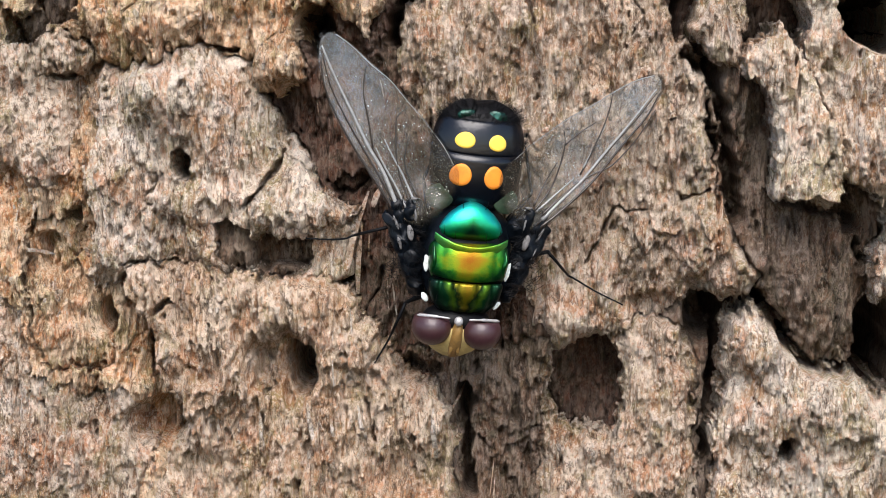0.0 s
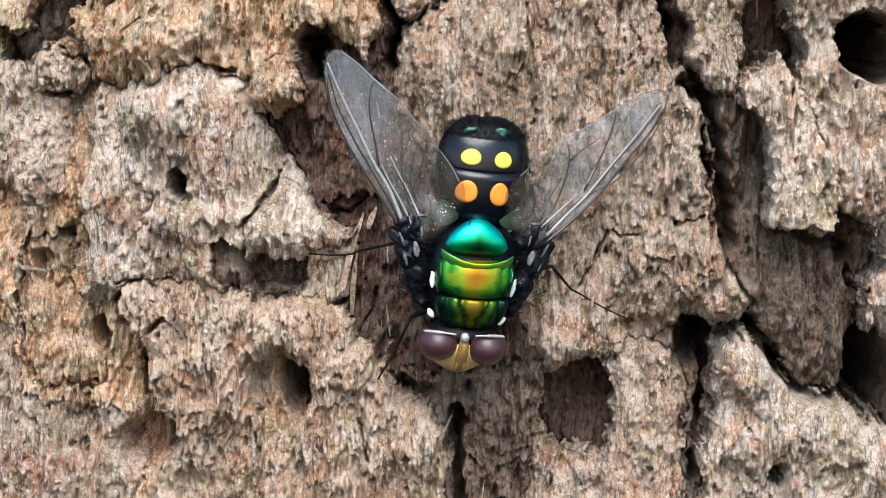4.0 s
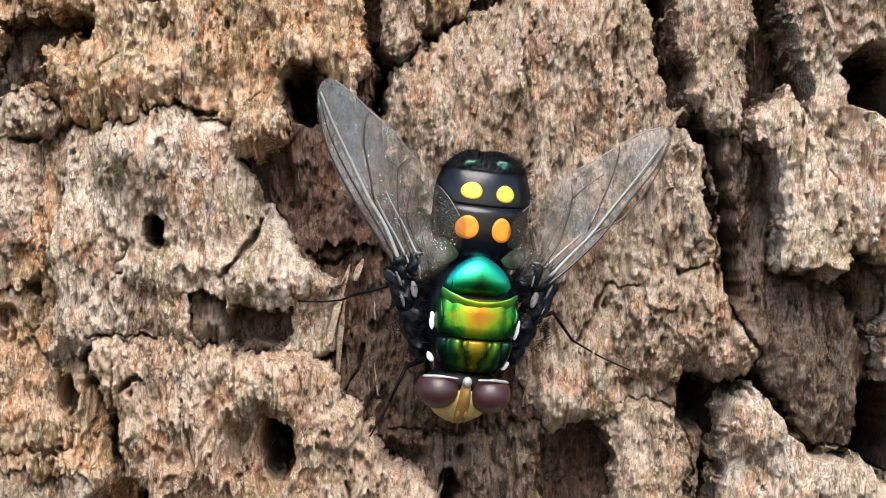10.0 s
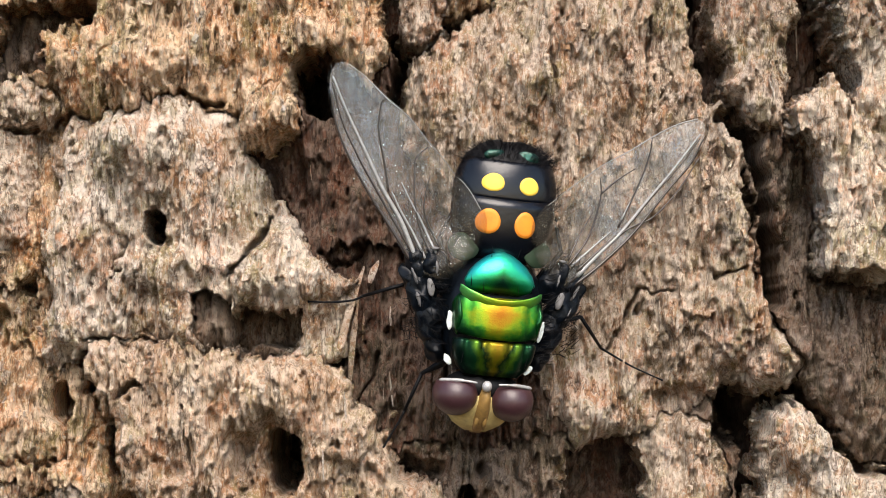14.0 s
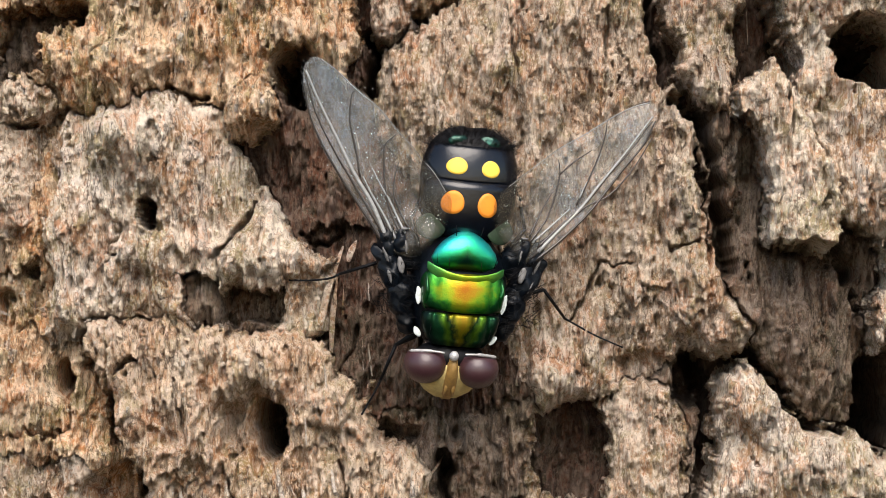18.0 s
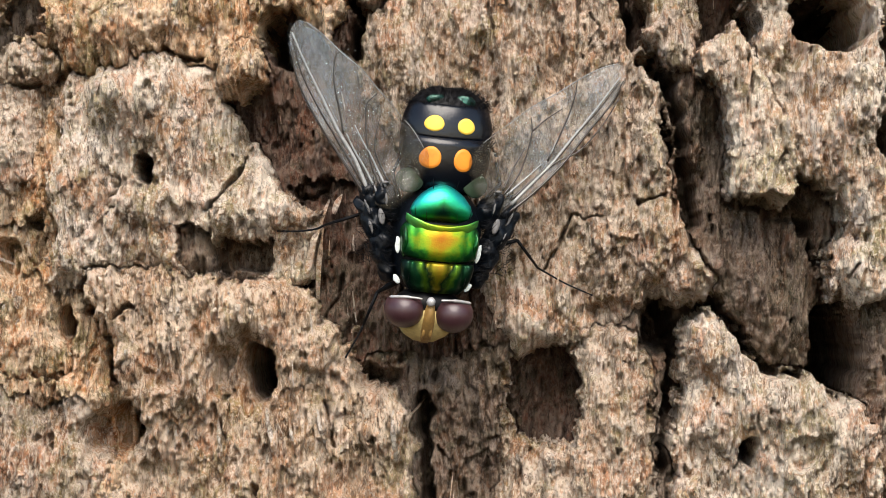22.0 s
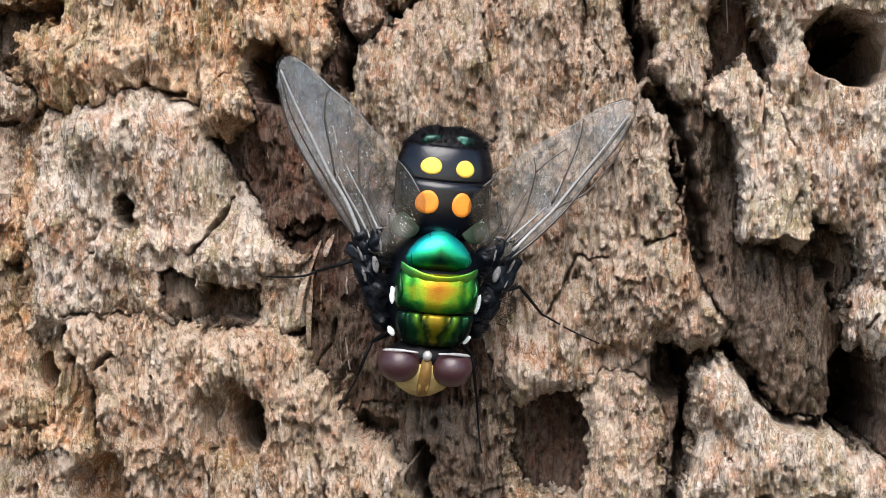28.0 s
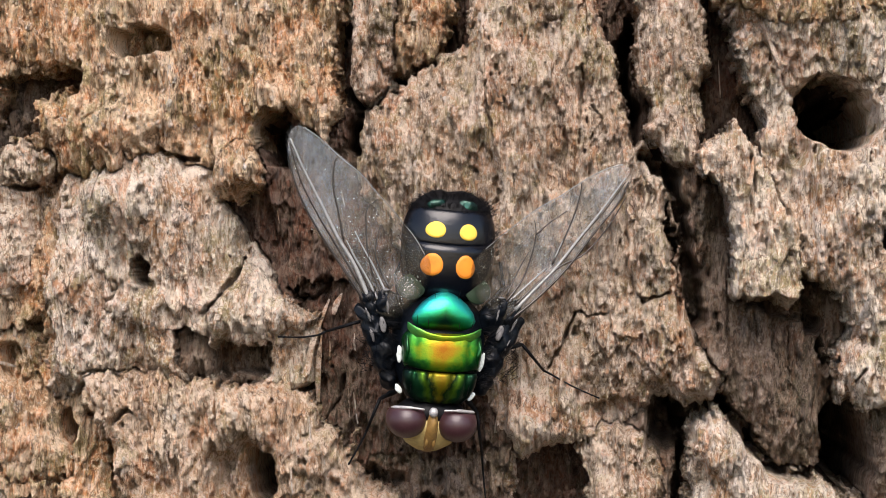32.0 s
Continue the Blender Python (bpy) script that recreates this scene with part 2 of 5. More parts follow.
def crack(line, wide, deep):
    """A split between the fibres."""
    d = along(GX + 0.45 * (WX - GX), GZ + 0.45 * (WZ - GZ), line)
    w = wide * (0.75 + 0.6 * na(GX * 0.9, GZ * 0.9))
    HOLLOW[:] = np.maximum(HOLLOW, deep * (1 - step(0.35, 1.1, d / np.maximum(w, 0.03))))


SWELL = np.zeros_like(GX)


def lump(x, z, rx, rz, out, turn=0.0, steep=1.6):
    """The surface rises (out above zero) or sinks in a round whose flanks are more or less steep."""
    a = radians(turn)
    dx, dz = GX - x + 0.8 * (WX - GX), GZ - z + 0.8 * (WZ - GZ)
    u, v = (dx * math.cos(a) + dz * math.sin(a)) / rx, (dz * math.cos(a) - dx * math.sin(a)) / rz
    SWELL[:] += out * np.exp(-((u * u + v * v) ** steep))


bore(-17.81, 1.95, 0.47, 0.72, 12, 25, 0.07)
bore(-17.87, 2.94, 0.5, 0.3, 0.3, 0, 0.5)
bore(-12.36, -7.53, 0.68, 1.32, 12, 0, 0.08, 2.6)
bore(-13.1, -7.45, 1.39, 1.76, 1.5, 0, 0.4)
bore(13.43, 8.63, 1.72, 1.34, 3.2, -38, 0.14, 2.2)
bore(13.95, 8.39, 1.3, 1.22, 20, -38, 0.14, 2.2)
bore(18.06, 9.1, 0.72, 0.75, 16, 0, 0.2)
bore(-11.55, 7.87, 0.75, 1.23, 7, 8, 0.15, 2.4)
bore(-13.41, -2.15, 1.3, 0.8, 1.8, 0, 0.15, 4)
bore(-11.27, -2.02, 1.23, 0.91, 0.7, 0, 0.6)
bore(16.16, 3.25, 0.64, 0.96, 5, -15, 0.25, 2.4)
bore(14.15, -6.52, 1.0, 2.05, 16, 12, 0.06, 2.6)
bore(6.27, -5.51, 0.86, 1.18, 6, 0, 0.3, 3)
bore(1.96, -7.95, 0.21, 0.32, 1.5, 0, 0.4)
bore(9.99, -11.22, 0.32, 0.53, 4, 0, 0.25, 3)
bore(12.68, -0.72, 0.43, 0.59, 3, 20, 0.3)
bore(13.21, -2.27, 0.21, 0.59, 2.2, 10, 0.4)
bore(17.42, -3.12, 0.48, 1.18, 5, 0, 0.3, 2.5)
bore(11.22, 0.08, 1.60, 0.37, 2.2, -8, 0.35)
bore(-19.53, -10.58, 1.5, 1.0, 2.2, 12, 0.5)
bore(-21.08, 10.73, 0.37, 0.70, 4, 0, 0.2, 3)
bore(-4.37, -7.85, 0.27, 0.35, 1.3, 0, 0.4)
bore(-6.81, -7.77, 0.96, 0.43, 1.2, 0, 0.3, 3)
bore(-7.86, -5.8, 0.59, 0.80, 0.8, 0, 0.5)
bore(12.11, 7.51, 0.37, 1.34, 1.6, -5, 0.4)
bore(11.58, 5.83, 0.43, 0.80, 1.2, 0, 0.5)
bore(12.45, -11.13, 1.07, 0.53, 1.2, 30, 0.5)
bore(-17.24, -7.87, 1.07, 0.43, 0.6, 0, 0.6)
bore(-23.17, -0.5, 0.32, 0.37, 3, 0, 0.3)
bore(-24.51, -2.3, 0.45, 0.85, 2, 10, 0.4)
bore(-21.73, -5.38, 0.45, 0.86, 3.5, 0, 0.25)
bore(-22.02, -7.7, 0.21, 0.13, 1.5, 0, 0.4)
bore(-23.69, 6, 0.59, 0.19, 2, 0, 0.3)
bore(-17.8, 12.55, 1.18, 0.53, 3, 0, 0.2, 4)
bore(-17.82, 13.04, 0.21, 0.27, 4, 0, 0.3)
bore(0.79, -8.83, 2.05, 2.6, 1.0, 0, 0.4, 3)
crack([(4.83, 13.52), (4.5, 11.37), (4.77, 9.48), (4.98, 7.47)], 0.5, 6)
crack([(5.24, 6.93), (6.58, 6.12), (6.89, 4.38), (7.05, 3.04), (7.49, 0.63), (7.67, -0.58)], 0.46, 5)
crack([(-13.2, 2.52), (-13.6, 1.59), (-14.22, 0.79), (-14.94, -0.01)], 0.15, 1.6)
crack([(2.02, -0.23), (1.8, -1.09), (1.15, -1.98), (0.83, -2.79)], 0.12, 1)
crack([(2.02, -0.23), (2.77, -0.37), (3.52, -0.18)], 0.09, 0.7)
crack([(-17.05, 7.57), (-16.3, 7.19), (-15.42, 7.14)], 0.2, 2.2)
crack([(-19.23, -5.1), (-18.81, -4.57), (-18.38, -4.41)], 0.2, 1.8)
crack([(-16.45, -5.21), (-16.28, -6.81), (-15.85, -8.19)], 0.09, 1)
crack([(5.11, 0.33), (5.84, 0.54), (6.43, 0.81)], 0.17, 1)
crack([(16.22, 3.61), (16.82, 1.85), (16.97, 0.77), (16.5, -0.58), (16.39, -1.56)], 0.26, 4)
crack([(-11.19, 1.03), (-10.81, 0.6), (-9.94, 0.65), (-9.39, 1.14)], 0.14, 1.2)
crack([(-4.9, -8.71), (-4.9, -10.31), (-4.74, -13.76)], 0.52, 5)
crack([(-8.23, 10.48), (-7.96, 9.26), (-8.18, 7.51)], 0.48, 5)
crack([(6.85, -6.84), (6.74, -8.44), (6.42, -10.04), (6.25, -12.16)], 0.5, 5)
crack([(8.26, -4.5), (9.19, -4.92), (9.98, -6.09), (10.37, -6.97), (11.43, -7.58), (12.57, -7.63)], 0.42, 5)
crack([(14.24, -3.15), (14.45, -2.59)], 0.07, 1.2)
crack([(-19.4, 9.65), (-20.2, 8.71)], 0.08, 0.7)
crack([(-19.09, 0.13), (-19.63, -0.14)], 0.1, 0.8)
crack([(-20.69, -2.67), (-19.35, -2.6), (-17.74, -2.76)], 0.1, 1)
crack([(-14.38, -9.87), (-14.11, -11.06)], 0.1, 0.8)
crack([(10.77, 5.8), (11.07, 4.89), (11.33, 4.24)], 0.12, 1.2)
crack([(9.87, 6.7), (9.99, 5.15)], 0.12, 0.9)
crack([(-2.02, 3.09), (-1.48, 2.55)], 0.1, 0.6)
crack([(-9.62, -5.26), (-9.03, -4.18), (-8.81, -3.1)], 0.12, 1)
crack([(-9.31, -8.94), (-8.91, -11.06)], 0.1, 0.9)
crack([(2.45, 11.19), (2.44, 7.4)], 0.1, 0.7)
crack([(-1.88, 10.4), (-1.61, 8.23)], 0.12, 0.7)
crack([(2.98, 9.3), (3.52, 8.21)], 0.12, 0.7)
crack([(16.01, -6.82), (16.53, -8.93)], 0.12, 0.8)
crack([(11.62, -0.72), (11.74, -3.12)], 0.1, 0.7)
crack([(-19.58, -2.45), (-19.55, -6.88), (-19.3, -8.35)], 0.1, 0.9)
crack([(-19.6, 0.13), (-19.16, 0.75), (-19.07, 1.48)], 0.1, 0.9)
lump(-13.21, 6.81, 1.50, 1.23, 1.1, 0, 2.2)
lump(-12.72, 0.38, 2.14, 1.39, 0.9, 25, 1.8)
lump(-18.76, -3.93, 1.66, 1.55, 0.7, 0, 1.6)
lump(-17.24, 5.34, 2.46, 2.03, 0.8, 0, 1.5)
lump(-17.08, 0.13, 2.41, 0.80, 0.8, -6, 2)
lump(-18.32, 8.43, 1.87, 1.12, 0.8, 15, 1.8)
lump(-16.39, 10.31, 0.59, 2.14, 0.45, 0, 1.5)
lump(-11.88, 9.7, 1.87, 0.80, 0.7, 0, 2)
lump(-9.73, 8.67, 1.12, 1.60, 0.5, 0, 1.8)
lump(-11.45, -4.82, 2.14, 1.12, 0.5, 0, 1.4)
lump(-9.45, -6.55, 1.23, 0.96, 0.6, 0, 2)
lump(-17.72, -7.74, 1.76, 1.71, 0.5, 0, 1.6)
lump(-16.91, -10.66, 1.87, 1.07, 0.6, 0, 1.6)
lump(-13.99, -3.88, 1.87, 0.64, 0.5, 0, 1.6)
lump(-19.65, 5.22, 0.75, 1.34, 0.4, 0, 2)
lump(-19.89, -1.21, 1.34, 1.07, 0.4, 0, 1.5)
lump(-14.83, 10.03, 1.07, 1.07, 0.4, 0, 1.6)
lump(-13.49, 11.1, 1.07, 1.07, 0.4, 0, 1.6)
lump(-13.22, 8.82, 1.07, 0.70, 0.4, 0, 1.8)
lump(-15.45, -8.14, 0.91, 1.60, 0.3, 10, 1.6)
lump(-7.84, -10, 1.60, 1.60, 0.4, 0, 1.5)
lump(-10.51, -9.2, 0.80, 2.41, 0.35, 0, 1.5)
lump(13.11, 6.07, 1.60, 1.02, 0.5, 0, 1.8)
lump(17.62, 6.44, 1.50, 1.18, 0.8, 0, 2)
lump(18.61, 1.53, 1.23, 1.18, 0.7, 0, 1.8)
lump(15.17, -2.84, 1.66, 1.50, 0.8, 0, 2.2)
lump(19.09, -3.11, 1.34, 3.21, 0.8, 0, 2)
lump(10.26, 2.84, 1.07, 2.41, 0.5, 0, 1.6)
lump(12.58, 2.83, 1.60, 1.60, 0.4, 0, 1.6)
lump(9.25, 6.73, 0.91, 1.60, 0.6, -15, 1.8)
lump(14.36, 0.51, 1.07, 1.60, 0.4, 0, 1.5)
lump(11.6, -3.12, 1.98, 4.01, 1.5, 0, 2.2)
lump(7.91, -3.12, 0.91, 1.18, 0.8, -20, 2)
lump(-0.41, -5.25, 1.07, 1.34, 0.5, 0, 1.6)
lump(7.1, -2.98, 1.60, 1.07, 0.4, 0, 1.6)
lump(4.42, -3.11, 1.87, 1.07, 0.4, 0, 1.6)
lump(-2.55, 8.75, 4.28, 2.94, 0.9, 0, 1.3)
lump(-6.33, 8.49, 1.34, 1.60, 0.3, 30, 1.6)
lump(16.17, -6.6, 1.34, 1.87, 0.6, 0, 1.8)
lump(19.09, -8.47, 1.34, 2.41, 0.5, 0, 1.6)
lump(4.41, -8.47, 0.96, 3.74, 0.7, 0, 1.8)
lump(-2.83, -9, 1.23, 1.07, 0.5, 0, 1.8)
lump(1.46, -11.41, 0.91, 0.64, 0.8, 0, 2)
lump(8.58, -6.14, 1.28, 1.23, 0.7, 0, 2)
lump(11.72, -8.64, 2.14, 1.07, 0.6, 15, 1.8)
lump(9.09, -9.95, 1.60, 1.07, 0.4, 0, 1.6)
lump(14.08, -10.21, 1.34, 1.34, 0.5, 0, 1.8)
lump(7.79, -7.71, 0.64, 0.80, -0.8, 0, 1.6)
lump(3.89, -4.78, 1.12, 0.70, -1.3, 0, 2)
lump(-15.74, -0.2, 1.23, 0.43, -0.7, 0, 1.6)
lump(0.67, 0.66, 1.60, 3.21, -0.5, 0, 1.3)
lump(-20.54, -5.74, 0.59, 1.34, -0.6, 0, 1.6)
lump(-22.03, 8.82, 1.07, 1.07, 0.6, 0, 1.7)
lump(-18.97, 8.86, 1.34, 1.07, 0.6, 0, 1.7)
lump(-25.58, 9.76, 1.34, 1.34, 0.5, 0, 1.7)
lump(-25.56, 3.14, 1.87, 1.60, 0.6, 0, 1.7)
lump(-20.89, 1.95, 1.34, 1.87, 0.5, 0, 1.7)
lump(-21.73, -1.51, 0.75, 1.87, 0.6, 0, 1.7)
lump(-20.38, -2.48, 1.07, 1.60, 0.4, 0, 1.7)
lump(-18.21, 5.42, 1.34, 1.07, 0.5, 0, 1.7)
lump(-26.5, -5.5, 1.07, 2.41, 0.7, 0, 1.7)
lump(-20.83, -8.92, 1.34, 1.60, 0.6, 0, 1.7)
lump(-24.81, 0.93, 1.07, 1.07, 0.4, 0, 1.7)
HOLLOW *= np.clip(1 + 0.25 * nb.sum(GX * 1.1 + 5, GZ * 0.6, 3, 0.5), 0.7, 1.3)
trunk = tagged(new("tree_trunk"), "standing rotten tree trunk of crumbling tan wood bored by insects", "tree trunk", kind="structure")
TAKEN = np.full(GX.shape, -1)
DEPTH = []
PLATES = []


def plate(outline, deep, material, rough=1.0, edge=0.5, fray=1.0, lift=1.0):
    """Notes a flake of wood: its outline, how deep its face lies, and how worn it is. Later ones lie over earlier ones."""
    d = inside(GX + fray * (WX - GX), GZ + fray * (WZ - GZ), outline)
    worn = edge * (0.7 * np.exp(-np.maximum(d, 0) / 0.2) + 0.9 * np.exp(-np.maximum(d, 0) / 0.8))
    DEPTH.append(deep - lift * SWELL - rough * GRAIN + worn + HOLLOW)
    TAKEN[d > 0] = len(PLATES)
    PLATES.append(material)


def ring(x, z, rx, rz, turn):
    """The outline of a bored hole."""
    a = radians(turn)
    return [(x + rx * math.cos(t) * math.cos(a) - rz * math.sin(t) * math.sin(a), z + rx * math.cos(t) * math.sin(a) + rz * math.sin(t) * math.cos(a)) for t in np.linspace(0, 2 * np.pi, 20, endpoint=False)]


# upper left
plate([(-31.47, 16.55), (-20.52, 16.49), (-20.49, 9.13), (-22.66, 6.68), (-31.39, 6.71)], 1.7, RUST)
# left edge
plate([(-31.48, 9.46), (-26.55, 9.17), (-23.26, 8.34), (-22.16, 6.97), (-21.61, 5.88), (-21.87, 3.16), (-21.04, 0.71), (-21.3, -3.08), (-20.47, -5.25), (-19.64, -7.95), (-18.82, -10.38), (-18.93, -16.04), (-31.29, -16.05)], 1.9, RUST)
# left scale
plate([(-31.23, 8.56), (-28.24, 8.82), (-26.34, 8), (-24.44, 8.27), (-23.07, 7.18), (-22.79, 5.01), (-23.32, 3.12), (-23.05, 1.77), (-24.12, 0.7), (-26.02, 1.24), (-27.65, 0.7), (-31.18, 1.25)], 1.2, WOOD)
# low left scale
plate([(-31.36, -3.07), (-28.62, -3.61), (-26.71, -4.16), (-25.61, -5.78), (-25.33, -7.95), (-23.15, -9.03), (-21.25, -8.76), (-19.61, -10.38), (-19.87, -12.26), (-21.48, -16.03), (-31.26, -16.04)], 1.8, WOOD)
# brown hollow
plate([(-25.14, -0.67), (-23.26, -0.4), (-22.93, -1.11), (-23.25, -2.62), (-22.61, -3.63), (-21.91, -4.13), (-21.8, -5.64), (-21.21, -6.77), (-22.21, -7.92), (-24.6, -7.99), (-25.24, -6.17), (-25.62, -4.66), (-25.5, -2.64)], 2.1, RUST)
# olive pocket
plate([(-24.7, 11.18), (-21.3, 11.35), (-21.3, 10.33), (-22.62, 10.01), (-22.74, 8.28), (-23.37, 7.97), (-24.13, 8.21), (-24.89, 7.44), (-26.16, 7.68), (-26.42, 8.7), (-25.15, 9.02), (-24.6, 10.04)], 4.2, DUN)
# tilted chip
plate([(-24.64, 6.03), (-23.45, 8.05), (-22.05, 7.04), (-22.54, 5.96), (-23.32, 5.8)], 0.7, WOOD, edge=0.3, fray=0.6)
# recess, its shade partly put into the dark inner tone
plate([(-13.54, 9.75), (-9.15, 9.59), (-7.51, 8.35), (-7.24, 5.62), (-6.42, 3.16), (-5.32, 0.7), (-6.96, -0.93), (-10.23, -0.11), (-13.51, 0.17), (-14.56, 3.18), (-14.76, 6.05), (-13.53, 7)], 2.2, INNER_SHADE, rough=1.3)
# under fly, darkened by the same shaded inner tone
plate([(-10.77, 1.25), (-6.41, 1.79), (-2.6, 0.15), (-0.16, -3.11), (-0.16, -6.91), (-2.06, -8.53), (-5.32, -8.8), (-8.03, -8.53), (-9.4, -6.63), (-10.63, -4.19), (-10.9, -1.47)], 2.7, INNER_SHADE, rough=1.2)
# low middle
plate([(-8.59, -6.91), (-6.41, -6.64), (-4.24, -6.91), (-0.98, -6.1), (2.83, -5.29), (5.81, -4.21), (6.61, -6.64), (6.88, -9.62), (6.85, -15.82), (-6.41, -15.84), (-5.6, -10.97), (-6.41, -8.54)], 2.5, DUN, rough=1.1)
# fibre column
plate([(-1.18, -6.61), (0.12, -6.56), (2.28, -6.13), (2.95, -5.54), (3.89, -5.27), (5.24, -5.54), (5.83, -6.89), (5.98, -8.5), (5.82, -10.38), (5.92, -12.26), (5.85, -15.74), (-1.51, -15.75), (-1.45, -11.72), (-1.37, -9.57), (-1.29, -7.96)], 2.2, WOOD, edge=0.7)
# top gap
plate([(7.65, 17.2), (11.54, 17.18), (12.07, 12.43), (11.92, 9.08), (11.22, 7.13), (9.27, 7.14), (7.89, 7.42)], 4.6, INNER_SHADE)
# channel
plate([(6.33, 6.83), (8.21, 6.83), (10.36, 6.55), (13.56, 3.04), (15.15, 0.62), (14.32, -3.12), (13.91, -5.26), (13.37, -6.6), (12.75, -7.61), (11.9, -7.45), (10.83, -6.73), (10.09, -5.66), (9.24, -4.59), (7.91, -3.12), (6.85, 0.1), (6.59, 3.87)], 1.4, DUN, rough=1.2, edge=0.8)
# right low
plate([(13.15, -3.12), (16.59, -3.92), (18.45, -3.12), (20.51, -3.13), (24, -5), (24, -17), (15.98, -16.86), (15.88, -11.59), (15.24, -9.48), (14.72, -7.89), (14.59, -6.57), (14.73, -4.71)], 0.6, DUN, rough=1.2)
# top left
plate([(-30.3, 17), (-8.4, 17.27), (-8.67, 13.5), (-8.88, 11.62), (-8.8, 10.28), (-8.66, 8.94), (-9.06, 7.6), (-10, 8.4), (-10.94, 9.21), (-12.01, 9.22), (-12.41, 8.55), (-12.28, 7.47), (-11.95, 6.53), (-11.98, 5.94), (-12.73, 5.52), (-13.61, 5.2), (-14.23, 5.31), (-14.66, 6.14), (-15.04, 6.76), (-15.76, 6.87), (-16.84, 7.3), (-17.24, 7.57), (-18.26, 6.98), (-19.12, 6.66), (-19.93, 6.77), (-20.73, 6.43), (-22.1, 6.85), (-22.5, 7.9), (-21.9, 9), (-21.2, 9.8), (-20.8, 11.15), (-21.6, 11.5), (-23.8, 11.6), (-24.6, 12.5), (-26.7, 12.25), (-30.3, 12.8)], 0.5, RUST, rough=1.15, edge=0.6)
# left
plate([(-21.81, 6.57), (-20.73, 6.35), (-19.93, 6.72), (-19.12, 6.61), (-18.26, 6.93), (-17.24, 7.52), (-16.84, 7.35), (-15.76, 6.81), (-15.04, 6.7), (-14.66, 6.22), (-14.23, 5.31), (-13.88, 4.72), (-13.48, 4.07), (-13.21, 3.38), (-12.62, 2.65), (-12, 1.93), (-11.81, 1.05), (-11.54, 0.33), (-10.74, 0.06), (-9.86, -0.21), (-9.72, -0.96), (-9.98, -3.09), (-11.05, -3.62), (-12.39, -3.08), (-14.8, -3.13), (-16.14, -2.87), (-18.55, -2.68), (-20.16, -2.75), (-20.96, -3.34), (-22.3, -3.87), (-22.71, -2.54), (-22.31, -0.93), (-22.59, 1.21), (-21.93, 3.08), (-22.47, 4.96)], 0.5, BLEACH, edge=0.75)
# lower left
plate([(-20.33, -2.86), (-18.73, -2.57), (-16.38, -2.78), (-15.66, -3.13), (-14.73, -3.11), (-13.13, -3.24), (-12.06, -2.98), (-11, -3.45), (-10.2, -3.77), (-9.83, -4.2), (-9.56, -5.21), (-8.87, -5.63), (-8.18, -6.16), (-8.34, -6.85), (-7.97, -7.43), (-7.49, -7.91), (-6.74, -8.25), (-5.84, -8.91), (-5.52, -9.49), (-5.42, -10.76), (-5.37, -15.5), (-19.48, -15.52), (-18.75, -11.55), (-17.9, -10.5), (-18.11, -9.6), (-18.54, -9.33), (-18.92, -8.64), (-19.19, -7.32), (-19.62, -5.73), (-20.16, -4.67), (-20.59, -3.34)], 0.1, CRUST, rough=1.15, edge=0.6)
# centre
plate([(-8.12, 6.62), (-7.88, 7.92), (-7.42, 9.05), (-6.61, 9.59), (-5.52, 10.67), (-4.17, 11.48), (-2.82, 12.29), (-2.41, 16.9), (2.32, 16.88), (3.26, 13.62), (4.06, 11.99), (4.2, 10.63), (4.46, 9.28), (4.59, 7.93), (4.99, 7.39), (5.8, 6.95), (6.39, 5.98), (6.6, 5.49), (6.33, 4.41), (6.38, 3.07), (6.8, 1.18), (7.17, -0.16), (7.81, -1.24), (8.19, -2.04), (8.58, -3.12), (8.77, -3.92), (7.85, -4.35), (7.1, -4.4), (6.3, -4.03), (5.5, -4.19), (4.82, -4.94), (3.88, -5.31), (2.94, -5.47), (2.41, -6.12), (1.52, -6.38), (0.66, -6.6), (-0.15, -6.7), (-0.9, -6.54), (-1.33, -5.58), (-1.49, -4.77), (-2.08, -3.91), (-3.1, -2.03), (-4.18, 0.67), (-6.33, 3.1), (-7.41, 4.99)], 1.5, WOOD, edge=0.7)
# strip
plate([(4.84, 16.6), (8.03, 16.58), (7.93, 11.77), (7.87, 8.57), (7.92, 7.77), (7.81, 6.65), (7.43, 6.02), (6.53, 6.45), (5.79, 7.46), (5.27, 8.05), (5.48, 9.11), (5.22, 10.45), (5.09, 11.78)], 0.2, WOOD, edge=0.6)
# bored
plate([(9.03, 16.08), (17.81, 16.04), (16.24, 12.92), (15.97, 10.07), (15.64, 7.22), (15.78, 4.89), (16.18, 3.6), (16.84, 1.79), (16.99, 0.76), (16.72, -0.53), (16.58, -2.07), (16.68, -3.1), (16.14, -3.92), (15, -4.41), (14.34, -4.28), (13.62, -3.92), (13.32, -3.1), (13.35, -2.33), (14.2, -1.09), (14.1, -0.16), (13.65, 0.51), (13.08, 0.97), (12.11, 1.29), (11.81, 3.61), (10.53, 5.94), (10.41, 7.24), (10.34, 8.8), (9.65, 10.62), (9.22, 12.96)], -2.2, BLEACH, edge=0.45)
# splinter
plate([(9.23, 8.32), (9.67, 7.45), (10.1, 7.06), (10.61, 6.03), (11.75, 3.84), (12.05, 1.21), (11.89, 0.24), (11.58, -0.04), (10.97, 0.22), (10.2, 0.35), (9.69, 0.47), (9.28, 0.76), (9.08, 1.79), (9.19, 2.81), (8.93, 3.84), (8.78, 4.87), (8.43, 5.49), (8.02, 5.8), (7.56, 6.29), (7.51, 6.89), (7.92, 7.19), (8.69, 7.71)], -2.7, BLEACH, edge=0.35, fray=0.7)
